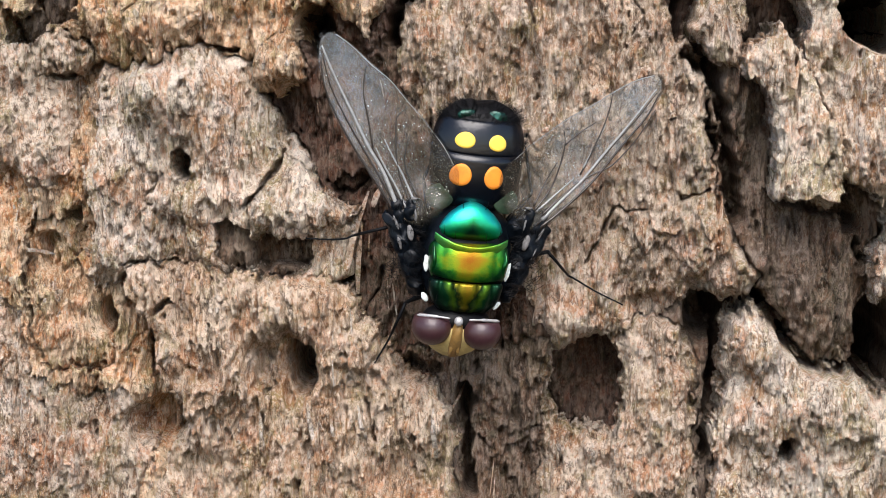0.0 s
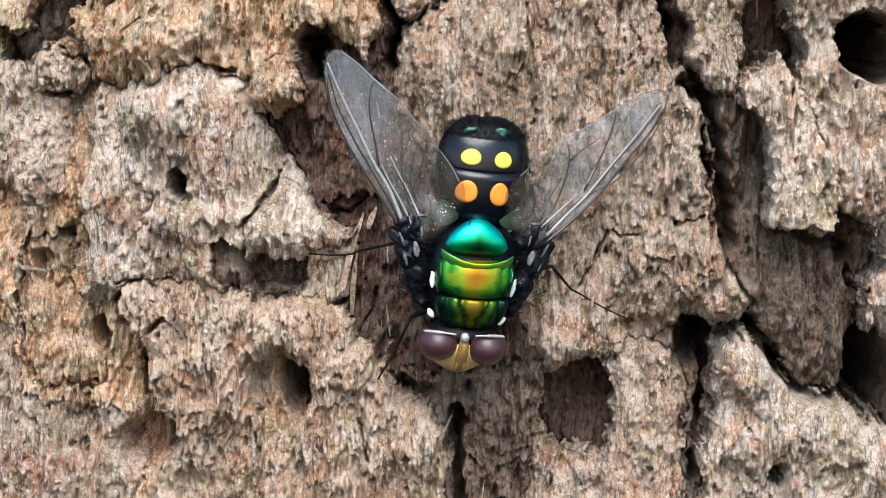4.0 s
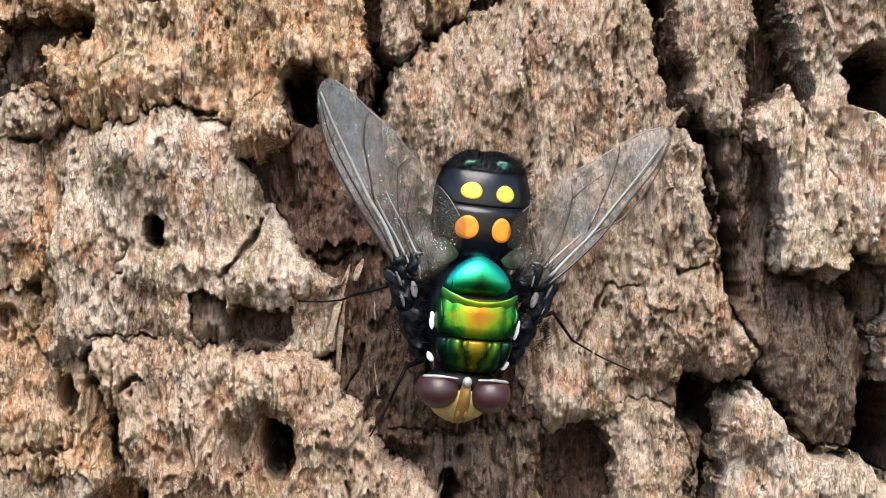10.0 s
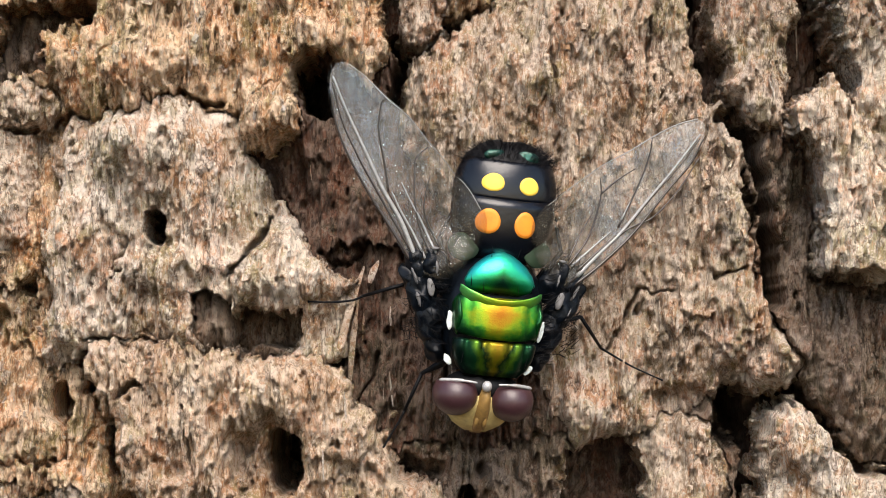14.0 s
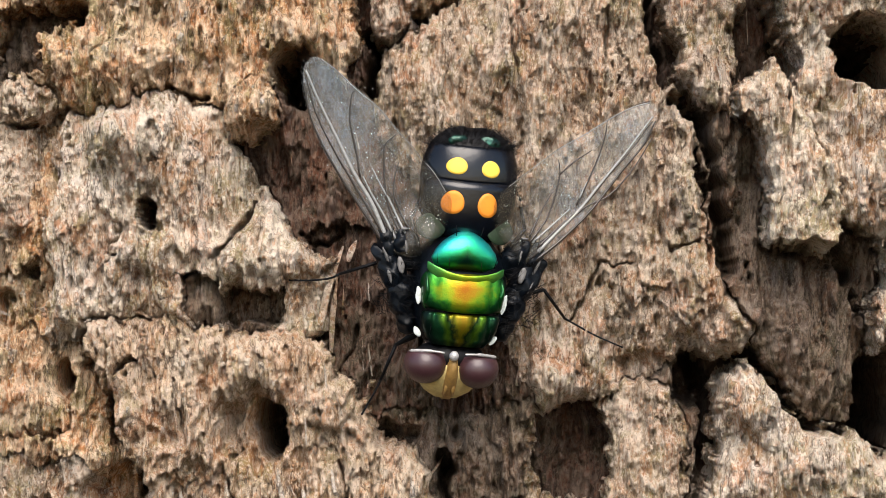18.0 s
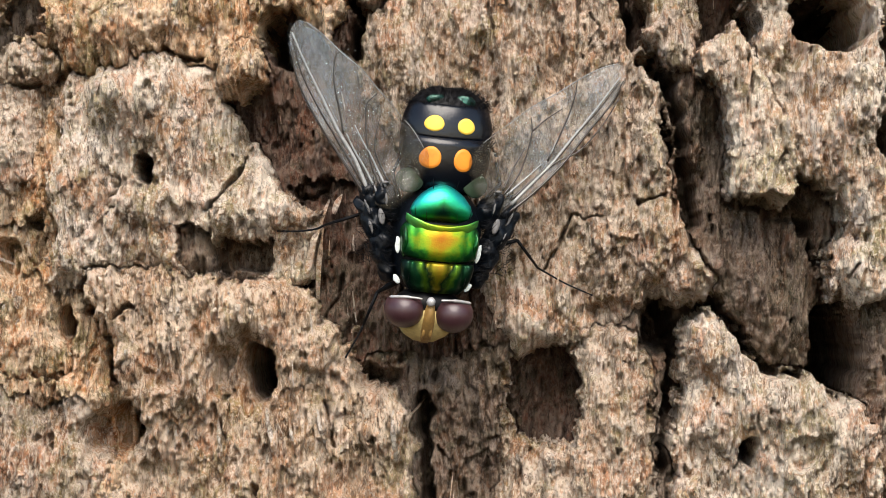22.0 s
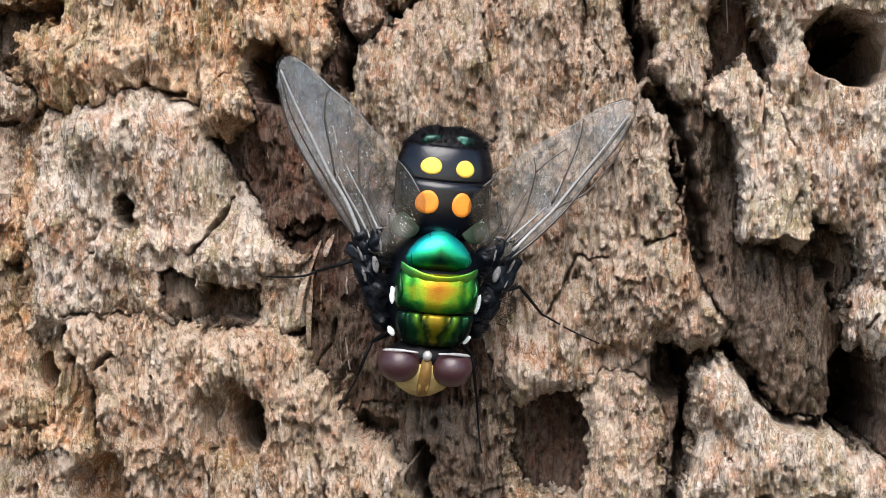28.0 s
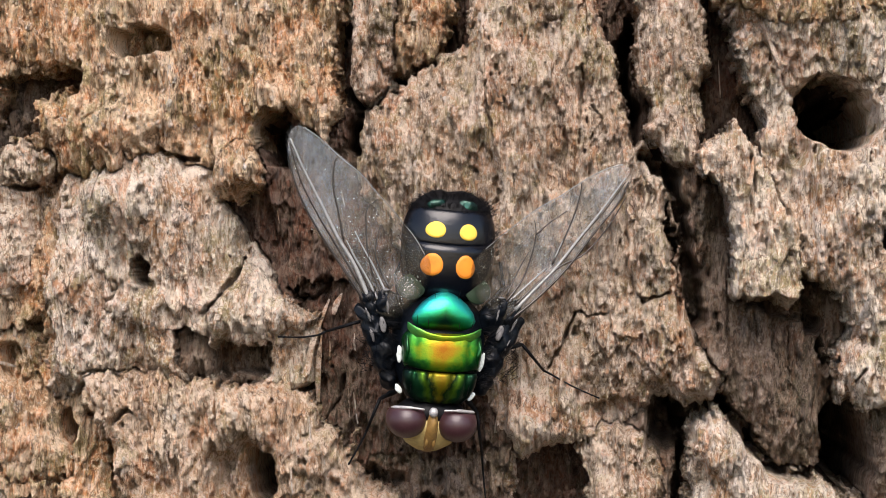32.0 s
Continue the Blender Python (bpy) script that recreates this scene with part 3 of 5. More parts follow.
# far right
plate([(16.01, 16.73), (24, 17), (24, -6), (21.42, -5.7), (19.48, -6.27), (18.63, -5.5), (18.23, -4.2), (18.09, -2.59), (17.79, -1.03), (17.43, 0.27), (17.13, 1.05), (17.03, 2.09), (16.73, 3.65), (16.43, 5.22), (16.13, 7.31)], -1.4, WOOD, edge=0.6)
# lower right
plate([(7.42, -5.21), (7.79, -4.84), (8.47, -4.71), (9.26, -5.21), (9.89, -5.74), (10.04, -6.53), (10.57, -7.05), (11.35, -7.42), (12.4, -7.71), (13.03, -7.71), (13.29, -8.1), (13.6, -8.47), (14.49, -8.52), (15.01, -9.05), (15.38, -9.68), (16.05, -10.52), (16.18, -15.43), (6.44, -15.44), (6.77, -11.57), (6.59, -10.73), (6.98, -9.94), (7.28, -8.63), (7.12, -7.31), (7.1, -5.87)], -0.2, BLEACH, edge=0.5)
# square pit, moist brown wood with shade added in its colour
plate([(-1.08, -7.22), (-0.37, -6.74), (0.93, -6.52), (1.85, -6.25), (2.38, -6.79), (2.54, -8.52), (2.49, -10.14), (2.27, -11), (0.11, -11.16), (-0.76, -10.62), (-1.08, -9.33)], 4.6, INNER_SHADE)
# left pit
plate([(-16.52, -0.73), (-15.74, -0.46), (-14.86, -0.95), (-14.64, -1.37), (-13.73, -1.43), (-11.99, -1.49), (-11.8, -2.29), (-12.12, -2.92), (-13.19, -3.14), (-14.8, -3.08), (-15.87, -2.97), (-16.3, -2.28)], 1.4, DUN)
# pointed flake above the pit
plate([(-13.16, 2.33), (-12.63, 2.01), (-11.91, 1.59), (-11.46, 1.05), (-10.98, 0.36), (-10.23, -0.12), (-9.76, -0.49), (-10.45, -0.86), (-11.77, -1.07), (-12.84, -1.01), (-13.58, -1.06), (-14.06, -1.38), (-14.54, -1.28), (-14.75, -0.69), (-14.86, -0.11), (-14.12, 0.74), (-13.53, 1.54)], -0.1, BLEACH, edge=0.5, fray=0.6)
# lobe beside the hole
plate([(-14.45, 6.86), (-13.79, 7.55), (-13.07, 8.03), (-12.43, 7.81), (-12.11, 7.06), (-11.87, 6.32), (-11.95, 5.78), (-12.64, 5.47), (-13.49, 5.15), (-14.13, 5.26), (-14.5, 6.06)], -0.1, RUST, edge=0.6, fray=0.7)
# bore holes, walls in dark inner wood that stands in for undercut shade
plate(ring(-17.79, 1.95, 0.43, 0.70, 22), 3.0, INNER_SHADE, fray=0.5)
plate(ring(-12.36, -7.53, 0.70, 1.34, 0), 3.0, INNER_SHADE, fray=0.5)
plate(ring(13.48, 8.6, 1.8, 1.45, -38), 3.0, INNER_SHADE, fray=0.5)
plate(ring(18.06, 9.1, 0.72, 0.75, 0), 3.0, INNER_SHADE, fray=0.5)
plate(ring(-11.55, 7.87, 0.78, 1.28, 8), 3.0, INNER_SHADE, fray=0.5)
plate(ring(16.16, 3.25, 0.59, 0.96, -15), 3.0, INNER_SHADE, fray=0.5)
plate(ring(14.15, -6.46, 0.86, 1.93, 12), 3.0, INNER_SHADE, fray=0.5)
plate(ring(17.42, -3.12, 0.43, 1.12, 0), 3.0, INNER_SHADE, fray=0.5)
plate(ring(9.99, -11.22, 0.29, 0.53, 0), 3.0, INNER_SHADE, fray=0.5)
# top knob
plate([(-7.91, 16.83), (-5.22, 16.81), (-6.13, 13.57), (-6.4, 11.41), (-6.29, 10.33), (-6.7, 9.8), (-7.59, 9.69), (-7.91, 10.34), (-8.13, 11.96)], 1, WOOD, edge=0.6)
# top shelf
plate([(-5.85, 17.06), (-2.85, 17.05), (-3.67, 13.22), (-4.21, 11.86), (-5.3, 11.2), (-6.26, 11.15), (-6.34, 12.14), (-6.07, 13.78)], 2.2, RUST)
# right shelf
plate([(7.93, 15.41), (17.41, 15.36), (16.62, 12.84), (15.47, 12.66), (13.81, 12.54), (11.76, 12.42), (10.23, 12.76), (9.21, 13.47)], -3, RUST)


WALL = 20


def sheet(name, cells, y, floor, material, parent, label=""):
    """One mesh of the grid's marked cells, with walls down to the floor round its edge."""
    nz, nx = GX.shape
    index = np.arange(nx * nz).reshape(nz, nx)
    quads = np.stack([index[:-1, :-1], index[:-1, 1:], index[1:, 1:], index[1:, :-1]], -1)[cells]
    used = np.unique(quads)
    back = np.full(nx * nz, -1)
    back[used] = np.arange(len(used))
    verts = np.stack([GX.ravel()[used], y.ravel()[used], GZ.ravel()[used]], -1)
    faces = back[quads]
    if floor is not None:
        edges = np.concatenate([faces[:, [k, (k + 1) % 4]] for k in range(4)])
        key = edges[:, 0] * len(used) + edges[:, 1]
        rim = edges[~np.isin(key, edges[:, 1] * len(used) + edges[:, 0])]
        low = np.unique(rim)
        top, count = verts[low], len(used)
        # walls lean back under the flake
        inward = np.zeros((count, 2))
        run = verts[rim[:, 1]][:, [0, 2]] - verts[rim[:, 0]][:, [0, 2]]
        for end in (0, 1):
            np.add.at(inward, rim[:, end], np.stack([-run[:, 1], run[:, 0]], -1))
        inward = inward[low] / (np.linalg.norm(inward[low], axis=1, keepdims=True) + 1e-6)
        last = np.full(count, -1)
        last[low] = low
        foot_y = np.maximum(top[:, 1] + 0.6, floor)
        for k in range(1, WALL + 1):
            row = top.copy()
            row[:, 1] = top[:, 1] + (foot_y - top[:, 1]) * (k / WALL) ** 1.3
            u = top[:, 0] * 0.8 + top[:, 2] * 0.6
            under = 0.16 * (k / WALL) ** 0.7 * np.clip((foot_y - top[:, 1]) / 4, 0, 1.4)
            row[:, [0, 2]] += under[:, None] * inward
            row[:, 0] += min(1, k / 5) * 0.26 * na.sum(u * 1.4, row[:, 1] * 1.1 + 7, 4, 0.65) + 0.06 * (k == WALL)
            row[:, 2] += min(1, k / 5) * 0.26 * nb.sum(u * 1.4 + 31, row[:, 1] * 1.1, 4, 0.65)
            row[:, 1] += 0.2 * nd.sum(u * 2.1, row[:, 1] * 1.7, 3, 0.6) * (0 < k < WALL)
            now = np.full(count, -1)
            now[low] = len(verts) + np.arange(len(low))
            verts = np.concatenate([verts, row])
            faces = np.concatenate([faces, np.stack([last[rim[:, 1]], last[rim[:, 0]], now[rim[:, 0]], now[rim[:, 1]]], -1)])
            last = now
    me = bpy.data.meshes.new(name)
    me.vertices.add(len(verts))
    me.vertices.foreach_set("co", (verts * MM).ravel())
    me.loops.add(4 * len(faces))
    me.loops.foreach_set("vertex_index", faces.ravel().astype(np.int32))
    me.polygons.add(len(faces))
    me.polygons.foreach_set("loop_start", np.arange(0, 4 * len(faces), 4, dtype=np.int32))
    me.update(calc_edges=True)
    me.materials.append(material)
    ob = new(name, me)
    ob.parent = parent
    if label:
        ob["label"] = label
    return ob


BASE = 6.4 - 1.5 * GRAIN - 0.6 * na.sum(GX * 0.2, GZ * 0.1, 2) + 1.3 * HOLLOW
CELL = TAKEN[:-1, :-1]


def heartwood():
    """The wood behind all flakes, its colour darkened for shade, on a coarser grid."""
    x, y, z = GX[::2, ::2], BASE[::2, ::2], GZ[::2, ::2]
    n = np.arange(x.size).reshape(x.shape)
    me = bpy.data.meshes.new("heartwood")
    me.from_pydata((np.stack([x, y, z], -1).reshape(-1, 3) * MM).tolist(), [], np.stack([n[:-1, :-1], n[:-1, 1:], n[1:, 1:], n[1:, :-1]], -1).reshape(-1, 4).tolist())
    me.materials.append(INNER_SHADE)
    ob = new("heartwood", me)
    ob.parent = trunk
    ob["label"] = "rotten inner wood deep between the flakes, its colour darkened for shade"


heartwood()
for k, (material, y) in enumerate(zip(PLATES, DEPTH)):
    cells = CELL == k
    if cells.sum() > 50:
        sheet("inner_flake" if material in (INNER_SHADE, DUN) else "bark_flake", cells, y, 6.6, material, trunk, FLAKE[material.name])


def log():
    """The rest of the trunk, round and closed, sunk behind the worked stretch."""
    turns, rises = 260, 180
    a = np.linspace(0, 2 * np.pi, turns, endpoint=False)
    h = np.linspace(-320, 320, rises)
    A, H = np.meshgrid(a, h)
    r = 150 + 5 * nd.sum(A * 9, H * 0.03, 3) + 2.5 * nc.sum(A * 26, H * 0.05, 3)
    x, y = -3 + r * np.sin(A), 154 - r * np.cos(A)
    near = (1 - step(24, 32, np.abs(x + 3.5))) * (1 - step(15, 23, np.abs(H))) * (np.cos(A) > 0)
    y = y + near * np.maximum(0, 26 - y)
    idx = np.arange(turns * rises).reshape(rises, turns)
    nxt = np.roll(idx, -1, 1)
    faces = np.stack([idx[:-1], nxt[:-1], nxt[1:], idx[1:]], -1).reshape(-1, 4).tolist() + [idx[0, ::-1].tolist(), idx[-1].tolist()]
    me = bpy.data.meshes.new("log")
    me.from_pydata((np.stack([x, y, H], -1).reshape(-1, 3) * MM).tolist(), [], faces)
    me.materials.append(WOOD)
    ob = new("log", me)
    ob.parent = trunk


log()


def shard(line, wide, thick, material, label):
    """A splinter of wood: a flat, tapered, slightly twisted strip along a line, in millimetres."""
    pts = [Vector(p) for p in line]
    verts, faces = [], []
    for k, p in enumerate(pts):
        way = (pts[min(k + 1, len(pts) - 1)] - pts[max(k - 1, 0)]).normalized()
        a = way.cross((0.1, -1, 0.15)).normalized()
        c = a.cross(way)
        f = (1 - 0.5 * abs(2 * k / (len(pts) - 1) - 0.8) ** 2) * (1 + 0.45 * noise.noise(p * 2.3))
        for u, v in ((-1, -1), (1, -0.7), (0.9, 1), (-0.8, 0.8)):
            verts.append((p + a * wide * f * u + c * thick * f * v) * MM)
    for k in range(len(pts) - 1):
        for j in range(4):
            faces.append((4 * k + j, 4 * k + (j + 1) % 4, 4 * k + 4 + (j + 1) % 4, 4 * k + 4 + j))
    faces += [(3, 2, 1, 0), tuple(4 * (len(pts) - 1) + j for j in range(4))]
    me = bpy.data.meshes.new("splinter")
    me.from_pydata(verts, [], faces)
    me.materials.append(material)
    ob = new("splinter", me)
    ob.parent = trunk
    ob["label"] = label
    return ob


FACE = BASE.copy()
for k, y in enumerate(DEPTH):
    FACE[TAKEN == k] = y[TAKEN == k]


def face_at(x, z):
    i, k = int(round((x - XS[0]) / STEP)), int(round((z - ZS[0]) / STEP))
    return float(FACE[min(max(k, 0), len(ZS) - 1), min(max(i, 0), len(XS) - 1)])


def lying(points, wide, thick, rise, material, label):
    """A splinter that lies on the wood, its middle raised a little."""
    n, line = 7, []
    for k in range(n):
        s = k / (n - 1) * (len(points) - 1)
        a = min(int(s), len(points) - 2)
        x, z = (points[a][c] + (points[a + 1][c] - points[a][c]) * (s - a) for c in (0, 1))
        line.append([x, face_at(x, z), z])
    ys = np.array([p[1] for p in line])
    flat = np.minimum(np.interp(np.arange(n), [0, n - 1], [ys[0], ys[-1]]), np.convolve(np.pad(ys, 1, mode="edge"), np.ones(3) / 3, "valid"))
    for p, y, k in zip(line, flat, range(n)):
        p[1] = y - rise * math.sin(math.pi * k / (n - 1)) - 0.3 * thick
    return shard(line, wide, thick, material, label)


PALE = rotten_wood("bleached_fibre", (0.4, 0.33, 0.255), (0.6, 0.53, 0.45), (0.38, 0.24, 0.14), (0.13, 0.085, 0.06), (0.3, 0.23, 0.17), (0.32, 0.29, 0.2), 0.42)
twig = lying([(-25.7, -1.99), (-25.01, -2.21), (-24.32, -2.54)], 0.09, 0.07, 0.25, PALE, "")
twig.name, twig.parent = "twig", None
tagged(twig, "pale broken twig lying across a hollow in rotten wood", "twig")
lying([(-20.08, 4.69), (-19.73, 5.63), (-19.63, 6.57)], 0.16, 0.06, 0.25, PALE, "bleached splinter standing off the wood")
lying([(-20.48, 4.29), (-20, 5.23)], 0.1, 0.05, 0.15, PALE, "bleached splinter standing off the wood")
lying([(-10.26, -2.96), (-9.91, -1.48), (-9.38, 0.53)], 0.18, 0.12, 0.5, WOOD, "tan splinter standing beside the hollow")
lying([(-9.85, -4.17), (-9.75, -2.56), (-9.54, -0.95)], 0.14, 0.1, 0.3, WOOD, "tan splinter standing beside the hollow")
lying([(-9.13, -0.14), (-8.95, 0.4), (-8.78, 0.8)], 0.16, 0.1, 0.3, WOOD, "tan splinter standing beside the hollow")
lying([(14.11, 10.02), (14.24, 11.06), (14.38, 12.35)], 0.07, 0.05, 0.2, PALE, "bleached fibre along the grain")
lying([(14.41, 9.76), (14.58, 11.05), (14.68, 12.09)], 0.08, 0.05, 0.25, PALE, "bleached fibre along the grain")
lying([(13.72, 10.15), (13.81, 11.32)], 0.06, 0.05, 0.15, PALE, "bleached fibre along the grain")
lying([(15.1, 7.59), (15.37, 9.27), (15.68, 10.82)], 0.14, 0.08, 0.3, PALE, "bleached splinter beside the bore hole")
lying([(15.46, 7.72), (15.73, 9.27), (15.94, 10.56)], 0.1, 0.06, 0.25, PALE, "bleached splinter beside the bore hole")
lying([(15.71, 4.65), (15.79, 5.69), (15.85, 6.72)], 0.08, 0.05, 0.15, PALE, "bleached fibre along the grain")
lying([(14.15, -1.29), (14.47, -0.26), (14.63, 0.52)], 0.16, 0.08, 0.2, PALE, "bleached splinter along the grain")
lying([(14.54, -1.29), (14.42, -0.39)], 0.1, 0.06, 0.2, PALE, "bleached fibre along the grain")
lying([(9.59, 4.88), (9.77, 5.78), (9.93, 6.68)], 0.12, 0.06, 0.2, WOOD, "rusty splinter along the grain")
lying([(11.35, 10.25), (10.96, 10.9), (10.45, 12.2)], 0.12, 0.08, 0.25, WOOD, "tan splinter at the edge of a gap")
lying([(-11.66, -10.9), (-11.93, -9.84), (-12.07, -9.18)], 0.12, 0.06, 0.2, PALE, "bleached splinter along the grain")
lying([(-14.14, -11.17), (-14.33, -10.37), (-14.46, -9.71)], 0.1, 0.05, 0.2, PALE, "bleached splinter along the grain")
lying([(-10.87, -10.64), (-11, -9.84)], 0.08, 0.05, 0.15, PALE, "bleached fibre along the grain")
lying([(-9.41, -10.77), (-9.62, -9.84), (-9.73, -9.18)], 0.1, 0.06, 0.2, PALE, "bleached splinter along the grain")
lying([(-16.31, -7.85), (-16.42, -6.53), (-16.37, -5.46)], 0.06, 0.05, 0.12, WOOD, "tan splinter along the grain")
lying([(-5.56, -9.58), (-5.18, -9.26), (-4.96, -9.04)], 0.05, 0.05, 0.15, WOOD, "thin splinter across the crack")
lying([(2.95, -2.04), (2.88, -0.69)], 0.07, 0.05, 0.15, PALE, "bleached fibre along the grain")
lying([(3.49, -2.31), (3.58, -0.96)], 0.06, 0.05, 0.15, PALE, "bleached fibre along the grain")
lying([(5.08, -3.11), (5.48, -2.31), (5.56, -1.51)], 0.08, 0.05, 0.15, PALE, "bleached fibre along the grain")
lying([(-1.63, -5.67), (-1.36, -4.46), (-1.44, -3.78)], 0.14, 0.06, 0.2, PALE, "bleached splinter along the grain")
lying([(-6.09, -11.56), (-6.17, -10.24), (-6.22, -9.18)], 0.12, 0.06, 0.2, PALE, "bleached splinter along the grain")
lying([(9.88, -11.8), (10.15, -11.27)], 0.1, 0.06, 0.2, PALE, "bleached splinter along the grain")
lying([(2.27, -12.32), (2.16, -11.24)], 0.12, 0.06, 0.2, PALE, "bleached splinter along the grain")
lying([(1.18, -12.46), (1.13, -11.38)], 0.1, 0.06, 0.2, PALE, "bleached splinter along the grain")
scatter = random.Random(12)
for k in range(170):
    # loose fibres, along the grain
    x, z = scatter.uniform(-29, 21.5), scatter.uniform(-15, 15)
    long, lean = scatter.uniform(0.5, 2.2), scatter.gauss(0, 0.12)
    ends = [(x, z), (x + lean * long, z + long)]
    if np.ptp([face_at(x + lean * long * s, z + long * s) for s in (0, 0.25, 0.5, 0.75, 1)]) < 0.6:
        lying(ends, scatter.uniform(0.02, 0.05), 0.03, scatter.uniform(0.0, 0.06), WOOD if k % 3 else PALE, "loose tan fibre along the grain" if k % 3 else "loose pale fibre along the grain")



def crumbs(count, seed, material, small, large, label):
    """Chips and crumbs that cling to the flakes, each a squashed, jagged sliver sunk a little into the face."""
    r = np.random.RandomState(seed)
    verts, faces = [], []
    corners = np.array([(-1, -1, -1), (1, -1, -1), (1, 1, -1), (-1, 1, -1), (-1, -1, 1), (1, -1, 1), (1, 1, 1), (-1, 1, 1)], float)
    sides = ((0, 3, 2, 1), (4, 5, 6, 7), (0, 1, 5, 4), (1, 2, 6, 5), (2, 3, 7, 6), (3, 0, 4, 7))
    while len(verts) < 8 * count:
        x, z = r.uniform(-28.5, 21.5), r.uniform(-14, 15)
        i, k = int((x - XS[0]) / STEP), int((z - ZS[0]) / STEP)
        around = FACE[k - 4 : k + 5, i - 4 : i + 5]
        if np.ptp(around) > 1.1 or HOLLOW[k, i] > 0.8 or TAKEN[k, i] < 0 or PLATES[TAKEN[k, i]] in (INNER_SHADE, DUN):
            continue
        size = small + (large - small) * r.rand() ** 3
        reach = size * np.array([r.uniform(0.25, 0.7), r.uniform(0.15, 0.4), r.uniform(0.5, 1.3)])
        turn = Euler((r.normal(0, 0.35), r.normal(0, 0.3), r.normal(0, 0.5))).to_matrix()
        shape = corners * reach * r.uniform(0.45, 1.15, (8, 3))
        shape = shape @ np.array(turn).T + np.array([x, FACE[k, i] - 0.2 * reach[1], z])
        faces += [tuple(len(verts) + c for c in side) for side in sides]
        verts += (shape * MM).tolist()
    me = bpy.data.meshes.new("crumbs")
    me.from_pydata(verts, [], faces)
    me.polygons.foreach_set("use_smooth", np.zeros(len(faces), bool))
    me.materials.append(material)
    ob = new("crumbs", me)
    ob.parent = trunk
    tagged(ob, label, kind="stuff")


crumbs(2600, 4, WOOD, 0.07, 0.32, "small tan crumbs of rotten wood on the flakes")
crumbs(1500, 9, PALE, 0.05, 0.2, "small pale crumbs of rotten wood on the flakes")

# ---- the fly: x to its sides, y towards its tail, z out of its back, in millimetres ----
def painted(name, stops, along_x, along_y, shift, middle=None, rough=0.28, metal=0.85, noise_amount=0.12, coat=0.4):
    """A metallic shell whose structural colour runs over the body. stops: (position, colour)."""
    m, tree, b = shader(name, rough, metal)
    sep = tree.nodes.new("ShaderNodeSeparateXYZ")
    tree.links.new(place(tree, 1, 1, 1), sep.inputs[0])
    ax = tree.nodes.new("ShaderNodeMath")
    ax.operation = "ABSOLUTE"
    tree.links.new(sep.outputs[0], ax.inputs[0])
    down = sep.outputs[1]
    if middle is not None:
        ay = tree.nodes.new("ShaderNodeMath")
        ay.operation = "ABSOLUTE"
        tree.links.new(product(tree, down, -middle, "ADD"), ay.inputs[0])
        down = ay.outputs[0]
    v = product(tree, product(tree, ax.outputs[0], along_x), product(tree, down, along_y), "ADD")
    n = product(tree, product(tree, cloud(tree, place(tree, 1, 1, 1), 1.6, 4, 0.6, 0.2, 0.8), 0.5, "SUBTRACT"), noise_amount)
    v = product(tree, product(tree, v, n, "ADD"), shift, "ADD")
    ramp = tree.nodes.new("ShaderNodeValToRGB")
    while len(ramp.color_ramp.elements) < len(stops):
        ramp.color_ramp.elements.new(0.5)
    for e, (at, colour) in zip(ramp.color_ramp.elements, stops):
        e.position, e.color = at, (*colour, 1)
    tree.links.new(v, ramp.inputs[0])
    tree.links.new(ramp.outputs[0], b.inputs["Base Color"])
    bump = node(tree, "ShaderNodeBump", Strength=0.25, Distance=0.02 * MM)
    tree.links.new(cloud(tree, place(tree, 1, 1, 1), 14, 3, 0.6, 0.2, 0.8), bump.inputs["Height"])
    tree.links.new(bump.outputs[0], b.inputs["Normal"])
    b.inputs["Coat Weight"].default_value, b.inputs["Coat Roughness"].default_value = coat, 0.15
    return m


def plain(name, colour, rough, metal=0.0, vary=0.35, scale=6.0, coat=0.0):
    """One colour with fine mottling and a light relief."""
    m, tree, b = shader(name, rough, metal)
    dim = tuple(c * (1 - vary) for c in colour)
    tree.links.new(blend(tree, cloud(tree, place(tree, 1, 1, 1), scale, 4, 0.6), dim, colour), b.inputs["Base Color"])
    bump = node(tree, "ShaderNodeBump", Strength=0.3, Distance=0.02 * MM)
    tree.links.new(cloud(tree, place(tree, 1, 1, 1), scale * 2, 4, 0.6, 0.2, 0.8), bump.inputs["Height"])
    tree.links.new(bump.outputs[0], b.inputs["Normal"])
    b.inputs["Coat Weight"].default_value, b.inputs["Coat Roughness"].default_value = coat, 0.12
    return m


GOLD = painted("gold_green_shell", [(0.0, (0.30, 0.11, 0.006)), (0.16, (0.30, 0.18, 0.008)), (0.32, (0.2, 0.27, 0.01)), (0.46, (0.03, 0.2, 0.015)), (0.58, (0.003, 0.07, 0.015)), (0.8, (0.001, 0.012, 0.006))], 0.3, 0.32, 0.02, -1.1, 0.42, 0.85, 0.34, 0.05)
FRONT = painted("front_green_shell", [(0.0, (0.22, 0.12, 0.006)), (0.2, (0.15, 0.14, 0.006)), (0.31, (0.002, 0.02, 0.006)), (0.47, (0.07, 0.16, 0.01)), (0.62, (0.003, 0.05, 0.015)), (0.85, (0.001, 0.012, 0.008))], 0.55, 0.2, 0.0, -2.2, 0.42, 0.85, 0.28, 0.05)
RIM = painted("yellow_green_rim", [(0.0, (0.25, 0.3, 0.01)), (0.5, (0.14, 0.34, 0.025)), (1.0, (0.02, 0.32, 0.11))], 0.5, 0.0, 0.05, None, 0.4, 0.85, 0.4, 0.1)
